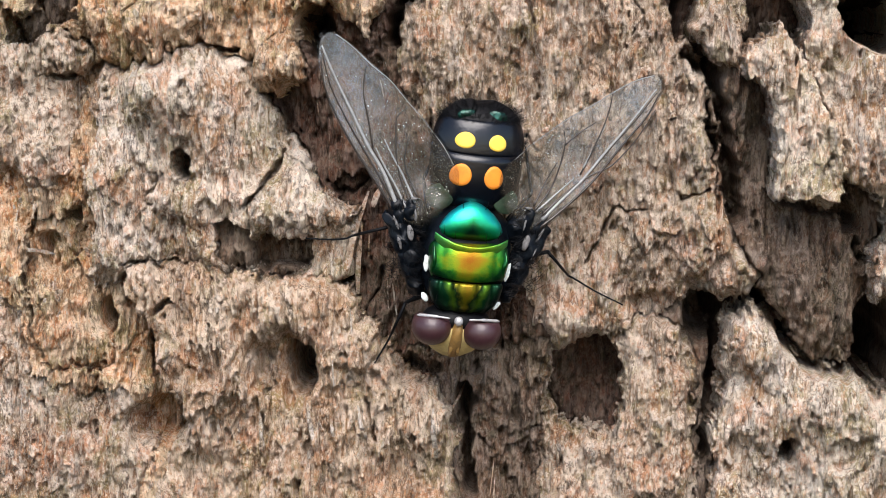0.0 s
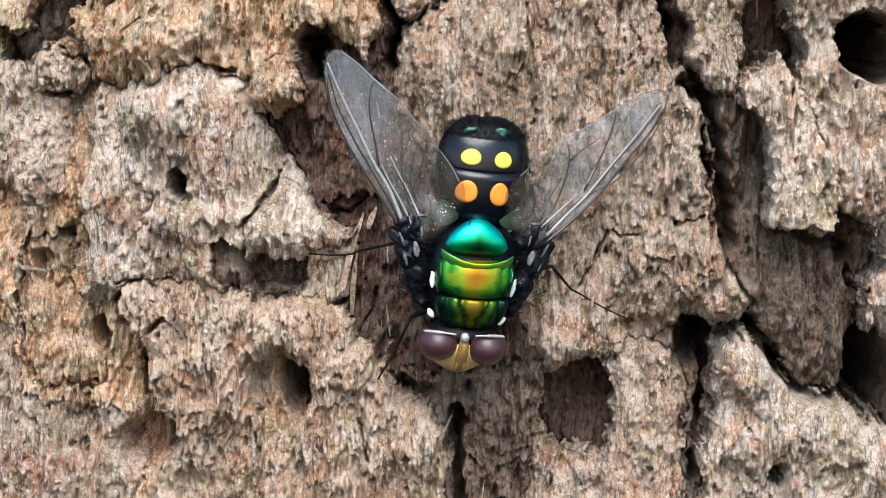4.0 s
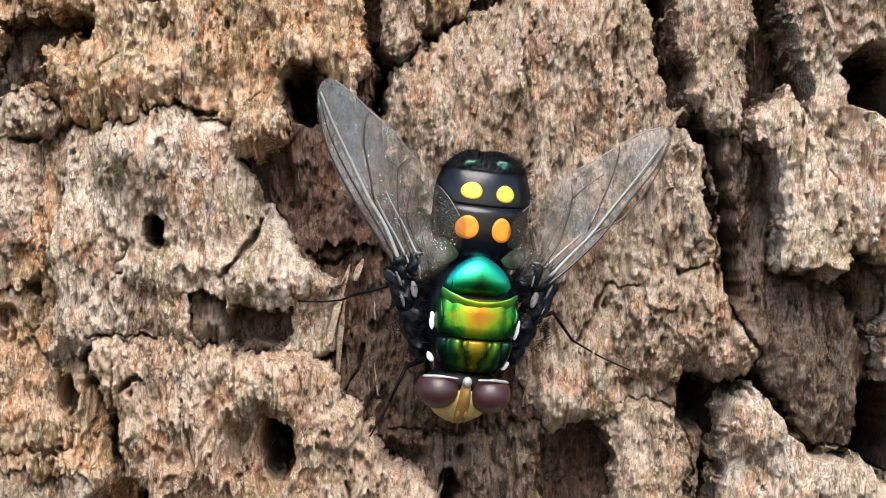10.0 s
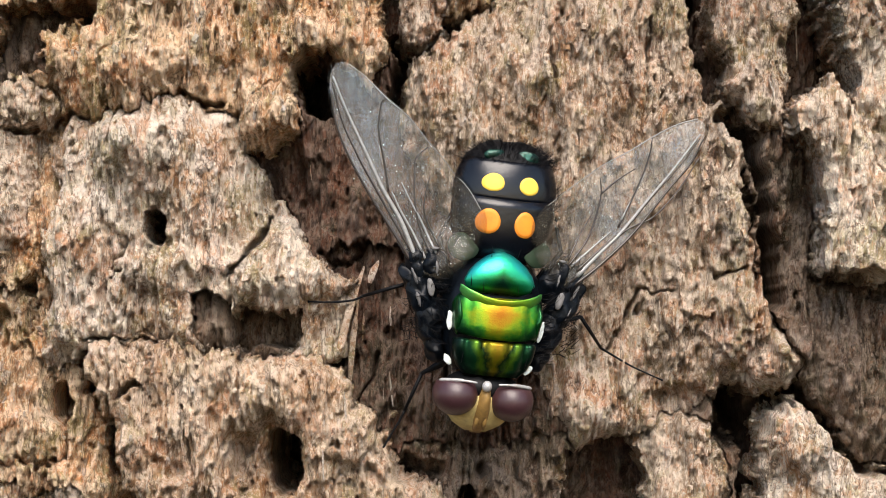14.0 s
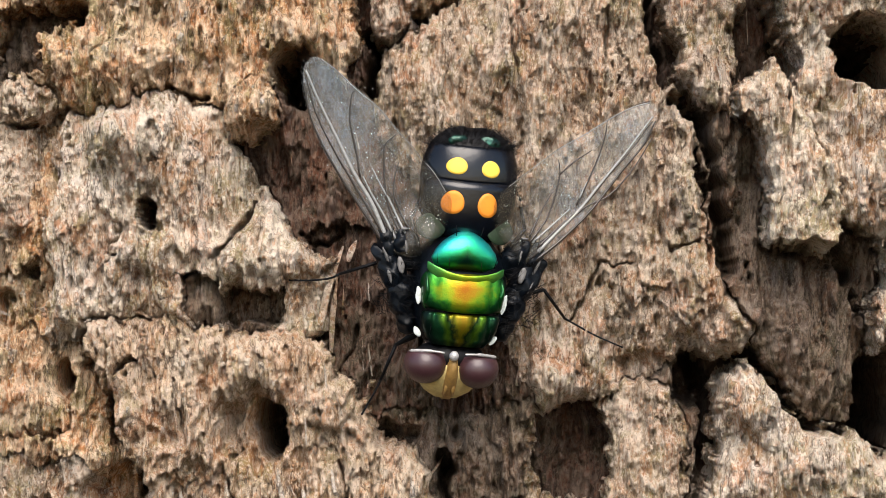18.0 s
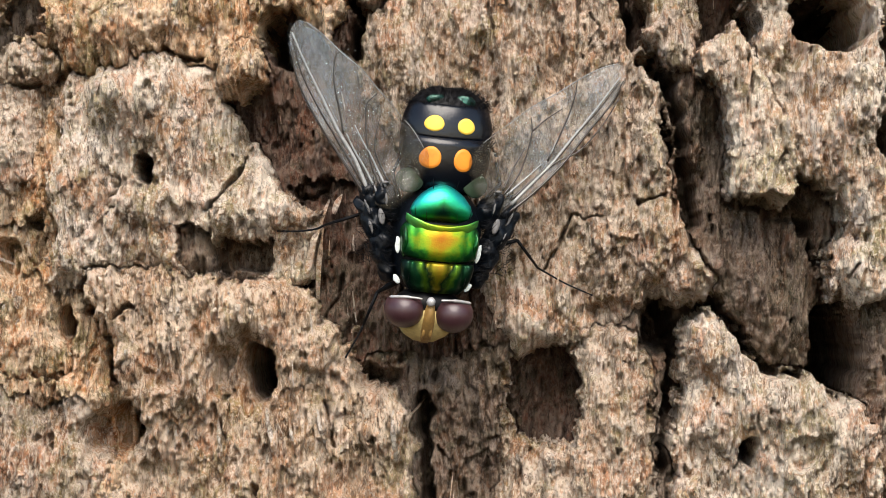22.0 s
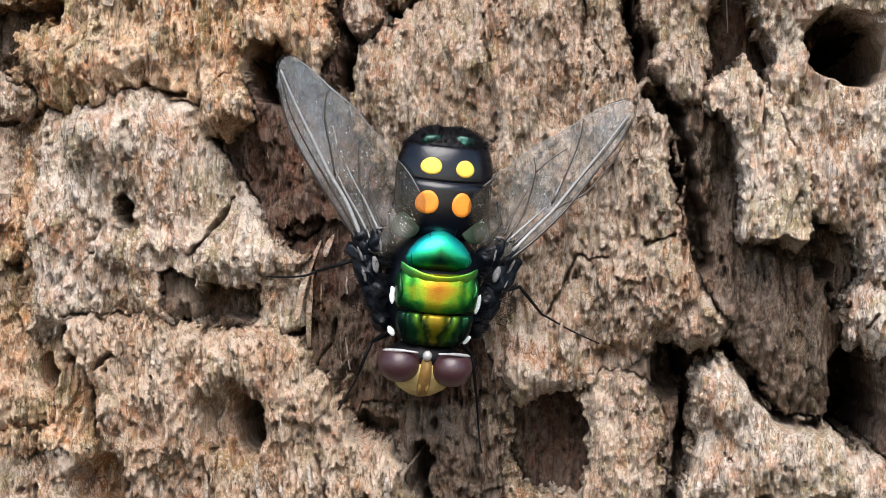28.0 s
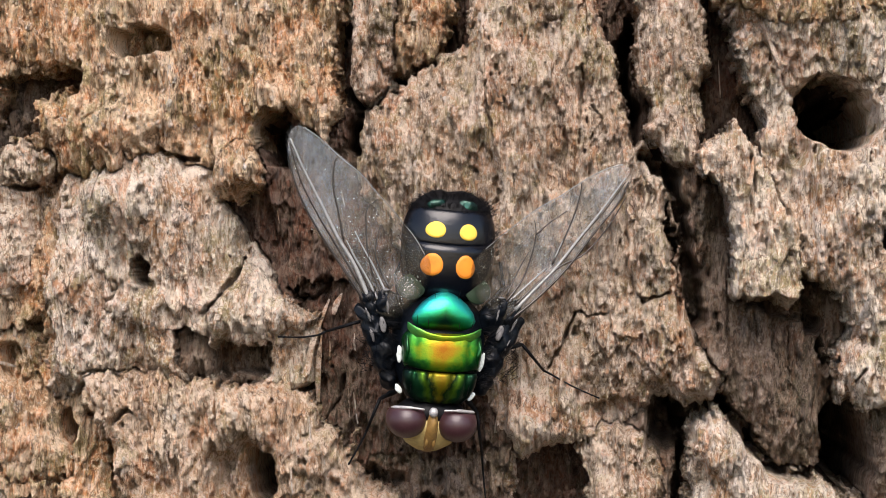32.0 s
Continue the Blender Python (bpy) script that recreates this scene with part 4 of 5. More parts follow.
TEAL = painted("turquoise_shell", [(0.0, (0.001, 0.012, 0.01)), (0.2, (0.001, 0.03, 0.016)), (0.36, (0.001, 0.14, 0.035)), (0.6, (0.0, 0.42, 0.2)), (0.78, (0.0, 0.4, 0.36)), (1.0, (0.0, 0.035, 0.25))], 0.36, 0.44, 0.13, None, 0.34, 0.85, 0.12, 0.2)
DEEPGREEN = plain("deep_green_shell", (0.004, 0.13, 0.025), 0.36, 0.8, 0.8, 1.5, 0.3)
BLUEBLACK = plain("blue_black_shell", (0.0025, 0.0035, 0.006), 0.24, 0.0, 0.4, 3.0, 0.0)
BLUEBLACK.node_tree.nodes["Principled BSDF"].inputs["Specular IOR Level"].default_value = 0.42
TAILGREEN = plain("tail_green_shell", (0.004, 0.075, 0.05), 0.35, 0.6, 0.95, 1.1, 0.3)
BLACK = plain("black_hair", (0.005, 0.005, 0.006), 0.5, 0.0, 0.4, 8.0)
BLACK.node_tree.nodes["Principled BSDF"].inputs["Specular IOR Level"].default_value = 0.14
PLEURA = plain("black_side_shell", (0.003, 0.005, 0.008), 0.33, 0.0, 0.6, 3.0)
PLEURA.node_tree.nodes["Principled BSDF"].inputs["Specular IOR Level"].default_value = 0.16
GREY = plain("grey_dusted_shell", (0.15, 0.145, 0.14), 0.7, 0, 0.4, 5.0)
WHITE = plain("white_dusted_patch", (0.6, 0.66, 0.62), 0.7, 0, 0.35, 5.0)
EYE = plain("maroon_eye", (0.04, 0.014, 0.017), 0.42, 0.0, 0.25, 12.0, 0.15)
SILVER = plain("silver_rim", (0.42, 0.41, 0.4), 0.35, 0.3, 0.3, 6.0)
CREAM = plain("cream_face", (0.5, 0.38, 0.15), 0.7, 0, 0.25, 5.0)
OCHRE = plain("ochre_face", (0.3, 0.17, 0.045), 0.6, 0, 0.3, 5.0)
LOBE = plain("olive_lobe", (0.012, 0.034, 0.011), 0.8, 0, 0.45, 3.0)
YELLOW = plain("yellow_spot", (0.9, 0.58, 0.07), 0.6, 0, 0.22, 1.6, 0.0)
ORANGE = plain("orange_spot", (0.82, 0.25, 0.016), 0.6, 0, 0.25, 1.6, 0.0)
VEIN = plain("brown_vein", (0.03, 0.02, 0.014), 0.35, 0, 0.4, 6.0, 0.2)
# light veins whose pale colour also paints the streaks of reflected sky
PALEVEIN = plain("pale_vein", (0.26, 0.26, 0.25), 0.4, 0, 0.3, 6.0, 0.2)


def membrane():
    m, tree, b = shader("wing_membrane", 0.3)
    where = place(tree, 1, 1, 1)
    r = node(tree, "ShaderNodeMapRange", To_Min=0.2, To_Max=0.5)
    tree.links.new(cloud(tree, where, 0.5, 5, 0.65), r.inputs[0])
    out = tree.nodes.new("ShaderNodeSeparateXYZ")
    tree.links.new(where, out.inputs[0])
    reach = tree.nodes.new("ShaderNodeMath")
    reach.operation = "ABSOLUTE"
    tree.links.new(out.outputs[0], reach.inputs[0])
    root = node(tree, "ShaderNodeMapRange", From_Min=2.6, From_Max=5.6)
    tree.links.new(reach.outputs[0], root.inputs[0])
    # pale blue-grey paints the sky's reflection into the outer, smoky wing
    smoky = blend(tree, cloud(tree, where, 0.6, 4, 0.6), (0.34, 0.4, 0.44), (0.17, 0.155, 0.13))
    tree.links.new(blend(tree, root.outputs[0], (0.1, 0.085, 0.06), smoky), b.inputs["Base Color"])
    clear = node(tree, "ShaderNodeMapRange", From_Min=0.4, From_Max=3.5, To_Min=0.5, To_Max=1.0)
    tree.links.new(reach.outputs[0], clear.inputs[0])
    tree.links.new(product(tree, r.outputs[0], clear.outputs[0]), b.inputs["Alpha"])
    b.inputs["Specular IOR Level"].default_value = 0.8
    b.inputs["Coat Weight"].default_value, b.inputs["Coat Roughness"].default_value = 0.5, 0.1
    bump = node(tree, "ShaderNodeBump", Strength=0.9, Distance=0.09 * MM)
    ripple = node(tree, "ShaderNodeTexWave", Scale=1.9, Distortion=9.0, Detail=3.0, Detail_Scale=1.2)
    ripple.bands_direction = "Y"
    tree.links.new(where, ripple.inputs["Vector"])
    ruck = product(tree, ripple.outputs[1], cloud(tree, where, 0.8, 3, 0.5, 0.5, 0.66))
    tree.links.new(product(tree, product(tree, ruck, 0.16), cloud(tree, place(tree, 1, 0.35, 1), 3.0, 4, 0.6, 0.2, 0.8), "ADD"), bump.inputs["Height"])
    tree.links.new(bump.outputs[0], b.inputs["Normal"])
    return m


MEMBRANE = membrane()


def part(name, bm, material, parent, label="", smooth=True):
    me = bpy.data.meshes.new(name)
    bmesh.ops.scale(bm, vec=(MM, MM, MM), verts=bm.verts)
    bmesh.ops.recalc_face_normals(bm, faces=bm.faces)
    for f in bm.faces:
        f.smooth = smooth and len(f.verts) < 9
    bm.to_mesh(me)
    bm.free()
    me.materials.append(material)
    ob = new(name, me)
    ob.parent = parent
    if label:
        ob["label"] = label
    return ob


def ball(bm, centre, radii, turn=(0, 0, 0), u=24, v=16):
    m = Matrix.LocRotScale(centre, Euler([radians(a) for a in turn]), radii)
    return bmesh.ops.create_uvsphere(bm, u_segments=u, v_segments=v, radius=1, matrix=m)["verts"]


def tube(bm, line, radii, sides=8):
    """A round, tapered rod along a line."""
    pts = [Vector(p) for p in line]
    rings = []
    for k, p in enumerate(pts):
        way = (pts[min(k + 1, len(pts) - 1)] - pts[max(k - 1, 0)]).normalized()
        a = way.cross((0.12, 0.2, 0.97))
        a = a.normalized() if a.length > 1e-6 else Vector((1, 0, 0))
        b = way.cross(a)
        r = radii[k]
        rings.append([bm.verts.new(p + r * (math.cos(t) * a + math.sin(t) * b)) for t in np.linspace(0, 2 * np.pi, sides, endpoint=False)])
    for r0, r1 in zip(rings, rings[1:]):
        for k in range(sides):
            bm.faces.new((r0[k], r0[(k + 1) % sides], r1[(k + 1) % sides], r1[k]))
    bm.faces.new(rings[0][::-1])
    bm.faces.new(rings[-1])


def curve(points, n):
    """A smooth line through points (Catmull-Rom)."""
    p = [Vector(q) for q in points]
    p = [2 * p[0] - p[1], *p, 2 * p[-1] - p[-2]]
    out = []
    for k in range(1, len(p) - 2):
        for s in range(n):
            t = s / n
            out.append(0.5 * (2 * p[k] + (p[k + 1] - p[k - 1]) * t + (2 * p[k - 1] - 5 * p[k] + 4 * p[k + 1] - p[k + 2]) * t * t + (3 * p[k] - 3 * p[k + 1] + p[k + 2] - p[k - 1]) * t**3))
    return out + [p[-2]]


def loft(bm, sections, n=36, bow=0.0, power=2.3):
    """A closed body from rings (y, half width, top, bottom). bow: how far the rings curve along y at the sides."""
    rings = []
    for y, w, top, bottom in sections:
        ring = []
        for t in np.linspace(0, 2 * np.pi, n, endpoint=False):
            c, s = math.cos(t), math.sin(t)
            x = w * math.copysign(abs(c) ** (2 / power), c)
            z = (top + bottom) / 2 + (top - bottom) / 2 * math.copysign(abs(s) ** (2 / power), s)
            ring.append(bm.verts.new((x, y + bow * (x / 1.6) ** 2, z)))
        rings.append(ring)
    for a, b in zip(rings, rings[1:]):
        for k in range(n):
            bm.faces.new((a[k], a[(k + 1) % n], b[(k + 1) % n], b[k]))
    bm.faces.new(rings[0])
    bm.faces.new(rings[-1][::-1])


def hairs(bm, roots, r=0.018):
    """Stiff tapered bristles, each from a root along a way."""
    for root, way in roots:
        a, b = Vector(root), Vector(root) + Vector(way)
        bend = 0.15 * Vector(way).length * Vector((0, 0, -1))
        tube(bm, [a, a.lerp(b, 0.55) - 0.4 * bend, b], [r, r * 0.75, r * 0.15], 4)


fly = new("fly")
tagged(fly, "green and gold metallic fly with orange-spotted black abdomen, resting head down", "fly")
FLY = Matrix(((0.98124, 0.08503, 0.17302, -4.044 * MM), (0.17365, 0.0, -0.98481, -2.0 * MM), (-0.08374, 0.99638, -0.01477, -0.357 * MM), (0, 0, 0, 1)))
fly.matrix_world = FLY
rnd = random.Random(5)

def lumpy(bm, amount, scale):
    for v in bm.verts:
        v.co += amount * noise.noise_vector(v.co * scale)


# abdomen: three rings, the last one bristly; spots lie on the shell
AC, AR = Vector((0.1, 3.15, -0.62)), Vector((2.12, 2.62, 1.36))
BLUNT = 3.0


def abdomen_top(x, y):
    q = 1 - ((x - AC.x) / AR.x) ** 2 - abs((y - AC.y) / AR.y) ** BLUNT
    return AC.z + AR.z * math.sqrt(max(q, 0))


def abdomen_ring(name, y0, y1, material, swell_edge, sink=1.0):
    bm = bmesh.new()
    rows = []
    for k in range(9):
        y = y0 + (y1 - y0) * k / 8
        w = sink * math.sqrt(max(1e-3, 1 - abs((y - AC.y) / AR.y) ** BLUNT)) * (1 - swell_edge * (1.0, 0.15, 0, 0, 0, 0, 0, 0, 0)[k])
        rows.append([bm.verts.new((AC.x + AR.x * w * math.cos(t), y + 0.14 * math.cos(t) ** 2, AC.z + AR.z * w * math.sin(t))) for t in np.linspace(0, 2 * np.pi, 48, endpoint=False)])
    for a, b in zip(rows, rows[1:]):
        for k in range(48):
            bm.faces.new((a[k], a[(k + 1) % 48], b[(k + 1) % 48], b[k]))
    bm.faces.new(rows[0])
    bm.faces.new(rows[-1][::-1])
    return part(name, bm, material, fly)


abdomen_ring("abdomen_segment", 0.75, 3.4, BLUEBLACK, 0.0, 0.985)
abdomen_ring("abdomen_segment", 3.3, 4.95, BLUEBLACK, 0.012, 0.99)
tail = abdomen_ring("abdomen_tip", 4.82, 5.72, BLACK, 0.03, 0.995)
for x, y in ((-0.6, 5.15), (0.75, 5.15)):
    bm = bmesh.new()
    ball(bm, (x, y, abdomen_top(x, y) - 0.07), (0.44, 0.25, 0.13), (0, 0, -6 * x))
    lumpy(bm, 0.07, 3.0)
    part("green_patch", bm, TAILGREEN, fly, "dark green metallic patch near the tail")
bm = bmesh.new()
roots = []
for k in range(800):
    t = math.pi * (-0.02 + 1.04 * rnd.random())
    y = rnd.uniform(4.85, 5.7)
    w = math.sqrt(max(0.02, 1 - abs((y - AC.y) / AR.y) ** BLUNT))
    p = (AC.x + AR.x * w * math.cos(t), y, AC.z + AR.z * w * math.sin(t))
    roots.append((p, (0.32 * math.cos(t) + rnd.uniform(-0.15, 0.15), rnd.uniform(0.05, 0.34), 0.22 * math.sin(t) + rnd.uniform(-0.1, 0.12))))
for k in range(120):
    side = rnd.choice((-1, 1))
    y, t = rnd.uniform(3.2, 5.2), rnd.uniform(0, 0.5)
    w = math.sqrt(max(0.02, 1 - abs((y - AC.y) / AR.y) ** BLUNT))
    roots.append(((AC.x + side * AR.x * w * math.cos(t), y, AC.z + AR.z * w * math.sin(t)), (side * rnd.uniform(0.15, 0.3), rnd.uniform(0.1, 0.3), rnd.uniform(0, 0.1))))
hairs(bm, roots, 0.008)
part("tail_bristles", bm, BLACK, fly, "stiff black bristles round the tail")


def spot(x, y, rx, ry, material, label):
    bm = bmesh.new()
    rings, n = 7, 28
    mid = bm.verts.new((x, y, abdomen_top(x, y) + 0.045))
    last = None
    for k in range(1, rings + 1):
        r, ring = k / rings, []
        for j in range(n):
            t = 2 * math.pi * j / n
            f = r * (1 + 0.025 * math.sin(3 * t + x * 4) + 0.015 * math.cos(2 * t + x))
            px, py = x + rx * f * math.cos(t), y + ry * f * math.sin(t)
            ring.append(bm.verts.new((px, py, abdomen_top(px, py) + (0.045 if k < rings else -0.02))))
        for j in range(n):
            if last:
                bm.faces.new((last[j], ring[j], ring[(j + 1) % n], last[(j + 1) % n]))
            else:
                bm.faces.new((mid, ring[j], ring[(j + 1) % n]))
        last = ring
    part("spot", bm, material, fly, label)


spot(-0.63, 4.04, 0.44, 0.37, YELLOW, "round yellow spot")
spot(0.81, 4.01, 0.4, 0.37, YELLOW, "round yellow spot")
spot(-0.69, 2.5, 0.48, 0.5, ORANGE, "round orange spot")
spot(0.79, 2.48, 0.43, 0.52, ORANGE, "round orange spot")

# thorax: dark underside, gold hind shield with a bright rim, furrowed front shield, turquoise scutellum
bm = bmesh.new()
loft(bm, [(1.2, 1.1, 0.2, -1.6), (0.4, 1.9, 0.55, -2.0), (-0.6, 2.1, 0.8, -2.3), (-1.6, 2.0, 0.85, -2.3), (-2.6, 1.75, 0.75, -2.0), (-3.35, 1.3, 0.6, -1.4)], power=2.0)
part("thorax", bm, PLEURA, fly, "black bristly sides of the thorax")
bm = bmesh.new()
loft(bm, [(-0.5, 1.42, 1.3, 0.2), (-0.56, 1.56, 1.46, 0.1), (-0.75, 1.68, 1.56, 0.0), (-1.1, 1.74, 1.6, 0.0), (-1.6, 1.76, 1.61, 0.0), (-2.0, 1.7, 1.58, 0.0), (-2.1, 1.62, 1.46, 0.1)], 96, bow=0.16)
for v in bm.verts:
    # shallow long folds
    if v.co.z > 0.7:
        v.co.z -= 0.07 * sum(math.exp(-(((v.co.x - a) / 0.14) ** 2)) for a in (-1.2, 1.15)) + 0.03 * noise.noise(v.co * 1.6)
part("hind_shield", bm, GOLD, fly, "gold-green metallic hind shield")
bm = bmesh.new()
line = curve([(-1.62, -0.2, 1.08), (-1.25, -0.45, 1.36), (-0.6, -0.68, 1.5), (0, -0.74, 1.54), (0.6, -0.7, 1.5), (1.25, -0.5, 1.36), (1.64, -0.26, 1.08)], 6)
rings = []
for k, p in enumerate(line):
    # a broad low lip, blunt at both ends
    wide, tall = 0.22 * (1 - 0.35 * abs(2 * k / (len(line) - 1) - 1) ** 6), 0.055
    rings.append([bm.verts.new((p.x, p.y + wide * math.cos(a), p.z - 0.03 + tall * math.sin(a) + 0.06 * math.cos(a))) for a in np.linspace(0, 2 * np.pi, 14, endpoint=False)])
for a, c in zip(rings, rings[1:]):
    for k in range(14):
        bm.faces.new((a[k], a[(k + 1) % 14], c[(k + 1) % 14], c[k]))
bm.faces.new(rings[0])
bm.faces.new(rings[-1][::-1])
lumpy(bm, 0.03, 2.0)
part("shield_rim", bm, RIM, fly, "bright yellow-green hind rim of the shield")
for side in (-1, 1):
    bm = bmesh.new()
    ball(bm, (side * 1.56, -1.25, 0.75), (0.2, 0.78, 0.62), (0, 0, side * -2))
    lumpy(bm, 0.06, 2.0)
    part("shield_side", bm, DEEPGREEN, fly, "dark green side ridge of the shield")
bm = bmesh.new()
loft(bm, [(-2.16, 1.6, 1.5, 0.1), (-2.3, 1.66, 1.58, 0.0), (-2.8, 1.58, 1.48, -0.1), (-3.2, 1.4, 1.3, -0.1), (-3.5, 1.1, 1.0, 0.0)], 96, bow=0.05)
for v in bm.verts:
    # long furrows
    if v.co.z > 0.8:
        v.co.z -= 0.2 * sum(math.exp(-(((abs(v.co.x) - a) / 0.13) ** 2)) for a in (0.52, 1.15))
part("front_shield", bm, FRONT, fly, "furrowed green front shield")
bm = bmesh.new()
loft(bm, [(-0.3, 0.9, 0.95, 0.2), (-0.12, 1.3, 1.1, 0.1), (0.15, 1.42, 1.22, 0.1), (0.5, 1.28, 1.22, 0.15), (0.85, 1.0, 1.12, 0.2), (1.12, 0.66, 0.96, 0.25), (1.28, 0.38, 0.8, 0.3), (1.36, 0.14, 0.65, 0.3)], bow=0.0, power=2.0)
part("scutellum", bm, TEAL, fly, "turquoise metallic scutellum")
for x, y, z, a, b, tilt in ((-1.84, -1.48, 0.75, 0.13, 0.38, 4), (1.8, -1.6, 0.75, 0.115, 0.42, -12), (-1.74, -3.02, 0.62, 0.13, 0.23, 35), (1.48, -3.14, 0.62, 0.13, 0.23, -38)):
    bm = bmesh.new()
    ball(bm, (x, y, z), (a, b, 0.06), (0, 0, tilt))
    lumpy(bm, 0.04, 6.0)
    part("white_patch", bm, WHITE, fly, "white dusted patch on the side")
bm = bmesh.new()
roots = []
for k in range(170):
    side = rnd.choice((-1, 1))
    y = rnd.uniform(-2.9, 1.0)
    roots.append(((side * rnd.uniform(1.75, 2.1), y, rnd.uniform(-0.6, 0.6)), (side * rnd.uniform(0.25, 0.7), rnd.uniform(-0.1, 0.45), rnd.uniform(-0.1, 0.3))))
for x, y in ((-0.7, -0.3), (0.7, -0.35), (-1.2, -0.1), (1.2, -0.15), (-0.5, 1.1), (0.5, 1.1), (-1.3, -3.1), (1.2, -3.1), (-0.4, -3.2), (0.3, -2.9)):
    roots.append(((x, y, 1.1), (rnd.uniform(-0.1, 0.1), 0.45, 0.15)))
hairs(bm, roots)
part("thorax_bristles", bm, BLACK, fly, "black bristles on the sides of the thorax")

# head: two maroon eyes, silver rims, cream face with an ochre ridge
bm = bmesh.new()
ball(bm, (-0.16, -4.0, -0.1), (1.55, 0.75, 1.0))
head = part("head", bm, BLACK, fly, "dark back of the head")
for x, y, tilt in ((-1.27, -4.3, 5), (0.95, -4.35, -2)):
    bm = bmesh.new()
    ball(bm, (x, y, 0.42), (0.9, 0.84, 0.98), (12, 0, tilt), 40, 28)
    for v in bm.verts:
        # flat along the hind edge
        over = v.co.y - (y + 0.46)
        if over > 0:
            v.co.y -= 0.88 * over
    eye = part("eye", bm, EYE, head, "maroon compound eye")
for side in (-1, 1):
    bm = bmesh.new()
    tube(bm, curve([(-0.17 + side * 0.42, -3.8, 1.2), (-0.17 + side * 0.8, -3.77, 1.22), (-0.17 + side * 1.25, -3.77, 1.08), (-0.17 + side * 1.84, -3.82, 0.72)], 6), [0.03] + [0.05] * 8 + [0.075] * 9 + [0.03], 8)
    part("eye_rim", bm, SILVER, head, "thin silver rim behind the eye")
bm = bmesh.new()
ball(bm, (-0.2, -3.9, 1.2), (0.2, 0.22, 0.2))
part("ocelli", bm, SILVER, head, "small pale knob between the eyes")
bm = bmesh.new()
loft(bm, [(-4.3, 0.5, 0.95, -0.8), (-4.75, 1.1, 0.78, -1.0), (-5.12, 1.22, 0.5, -1.1), (-5.42, 0.95, 0.2, -1.1), (-5.7, 0.45, -0.15, -1.0)], power=2.0)
bmesh.ops.translate(bm, vec=(-0.16, 0, 0), verts=bm.verts)
part("face", bm, CREAM, head, "cream-coloured face")
bm = bmesh.new()
loft(bm, [(-3.95, 0.2, 1.1, 0), (-4.35, 0.26, 1.2, 0), (-4.75, 0.3, 1.02, 0), (-5.2, 0.34, 0.62, -0.4), (-5.55, 0.3, 0.2, -0.8), (-5.76, 0.2, -0.2, -0.8)], power=2.0)
bmesh.ops.translate(bm, vec=(-0.16, 0, 0), verts=bm.verts)
part("face_ridge", bm, OCHRE, head, "ochre ridge down the face")
for side in (-1, 1):
    bm = bmesh.new()
    tube(bm, [(-0.16 + side * 0.12, -5.0, 0.6), (-0.16 + side * 0.16, -5.35, 0.42), (-0.16 + side * 0.18, -5.6, 0.2)], [0.07, 0.09, 0.05])
    part("antenna", bm, OCHRE, head)

# wings
def wing_height(x, y, side):
    far = math.hypot(x - side * 2.4, y - 0.3)
    low = -0.05 - 0.143 * far + 0.045 * math.sin(2.2 * x + 1.1 * side * y)
    low += 0.8 * math.exp(-(((x - side * 1.5) / 0.9) ** 2) - ((y - 0.9) / 1.1) ** 2)
    over = abdomen_top(x, y) + 0.16
    return 0.5 * (low + over + math.sqrt((low - over) ** 2 + 0.06))


def wing(side, rim, veins):
    bm = bmesh.new()
    line = [(p.x, p.y) for p in curve([(x, y, 0) for x, y in rim], 7)]
    cx, cy = sum(x for x, _ in line) / len(line), sum(y for _, y in line) / len(line)
    last, n = None, len(line)
    mid = bm.verts.new((cx, cy, wing_height(cx, cy, side)))
    for k in range(1, 15):
        r = k / 14
        ring = [bm.verts.new((cx + (x - cx) * r, cy + (y - cy) * r, wing_height(cx + (x - cx) * r, cy + (y - cy) * r, side))) for x, y in line]
        for j in range(n):
            if last:
                bm.faces.new((last[j], ring[j], ring[(j + 1) % n], last[(j + 1) % n]))
            else:
                bm.faces.new((mid, ring[j], ring[(j + 1) % n]))
        last = ring
    bmesh.ops.solidify(bm, geom=bm.faces[:], thickness=0.012)
    w = part("wing", bm, MEMBRANE, fly, "clear smoky wing with dark veins and a painted sky sheen")
    for pale, wide, pts in veins:
        bm = bmesh.new()
        c = curve([(x, y, 0) for x, y in pts], 6)
        tube(bm, [(p.x, p.y, wing_height(p.x, p.y, side) + 0.02) for p in c], [1.25 * wide * (1 - 0.6 * k / len(c)) for k in range(len(c))], 6)
        part("vein", bm, PALEVEIN if pale else VEIN, w, "pale vein that doubles as a painted highlight" if pale else "dark vein")
    bm = bmesh.new()
    for k in range(120):
        a, b, r = rnd.choice(line), rnd.choice(line), rnd.random()
        x, y = a[0] + (b[0] - a[0]) * r, a[1] + (b[1] - a[1]) * r
        x, y = x + (side * 1.9 - x) * 0.6 * rnd.random(), y + (2.2 - y) * 0.65 * rnd.random()
        s = rnd.uniform(0.008, 0.03)
        ball(bm, (x, y, wing_height(x, y, side) + 0.01), (s, s, s), u=6, v=4)
    part("dust", bm, WHITE, w, "pale dust grains on the wing")
    return w


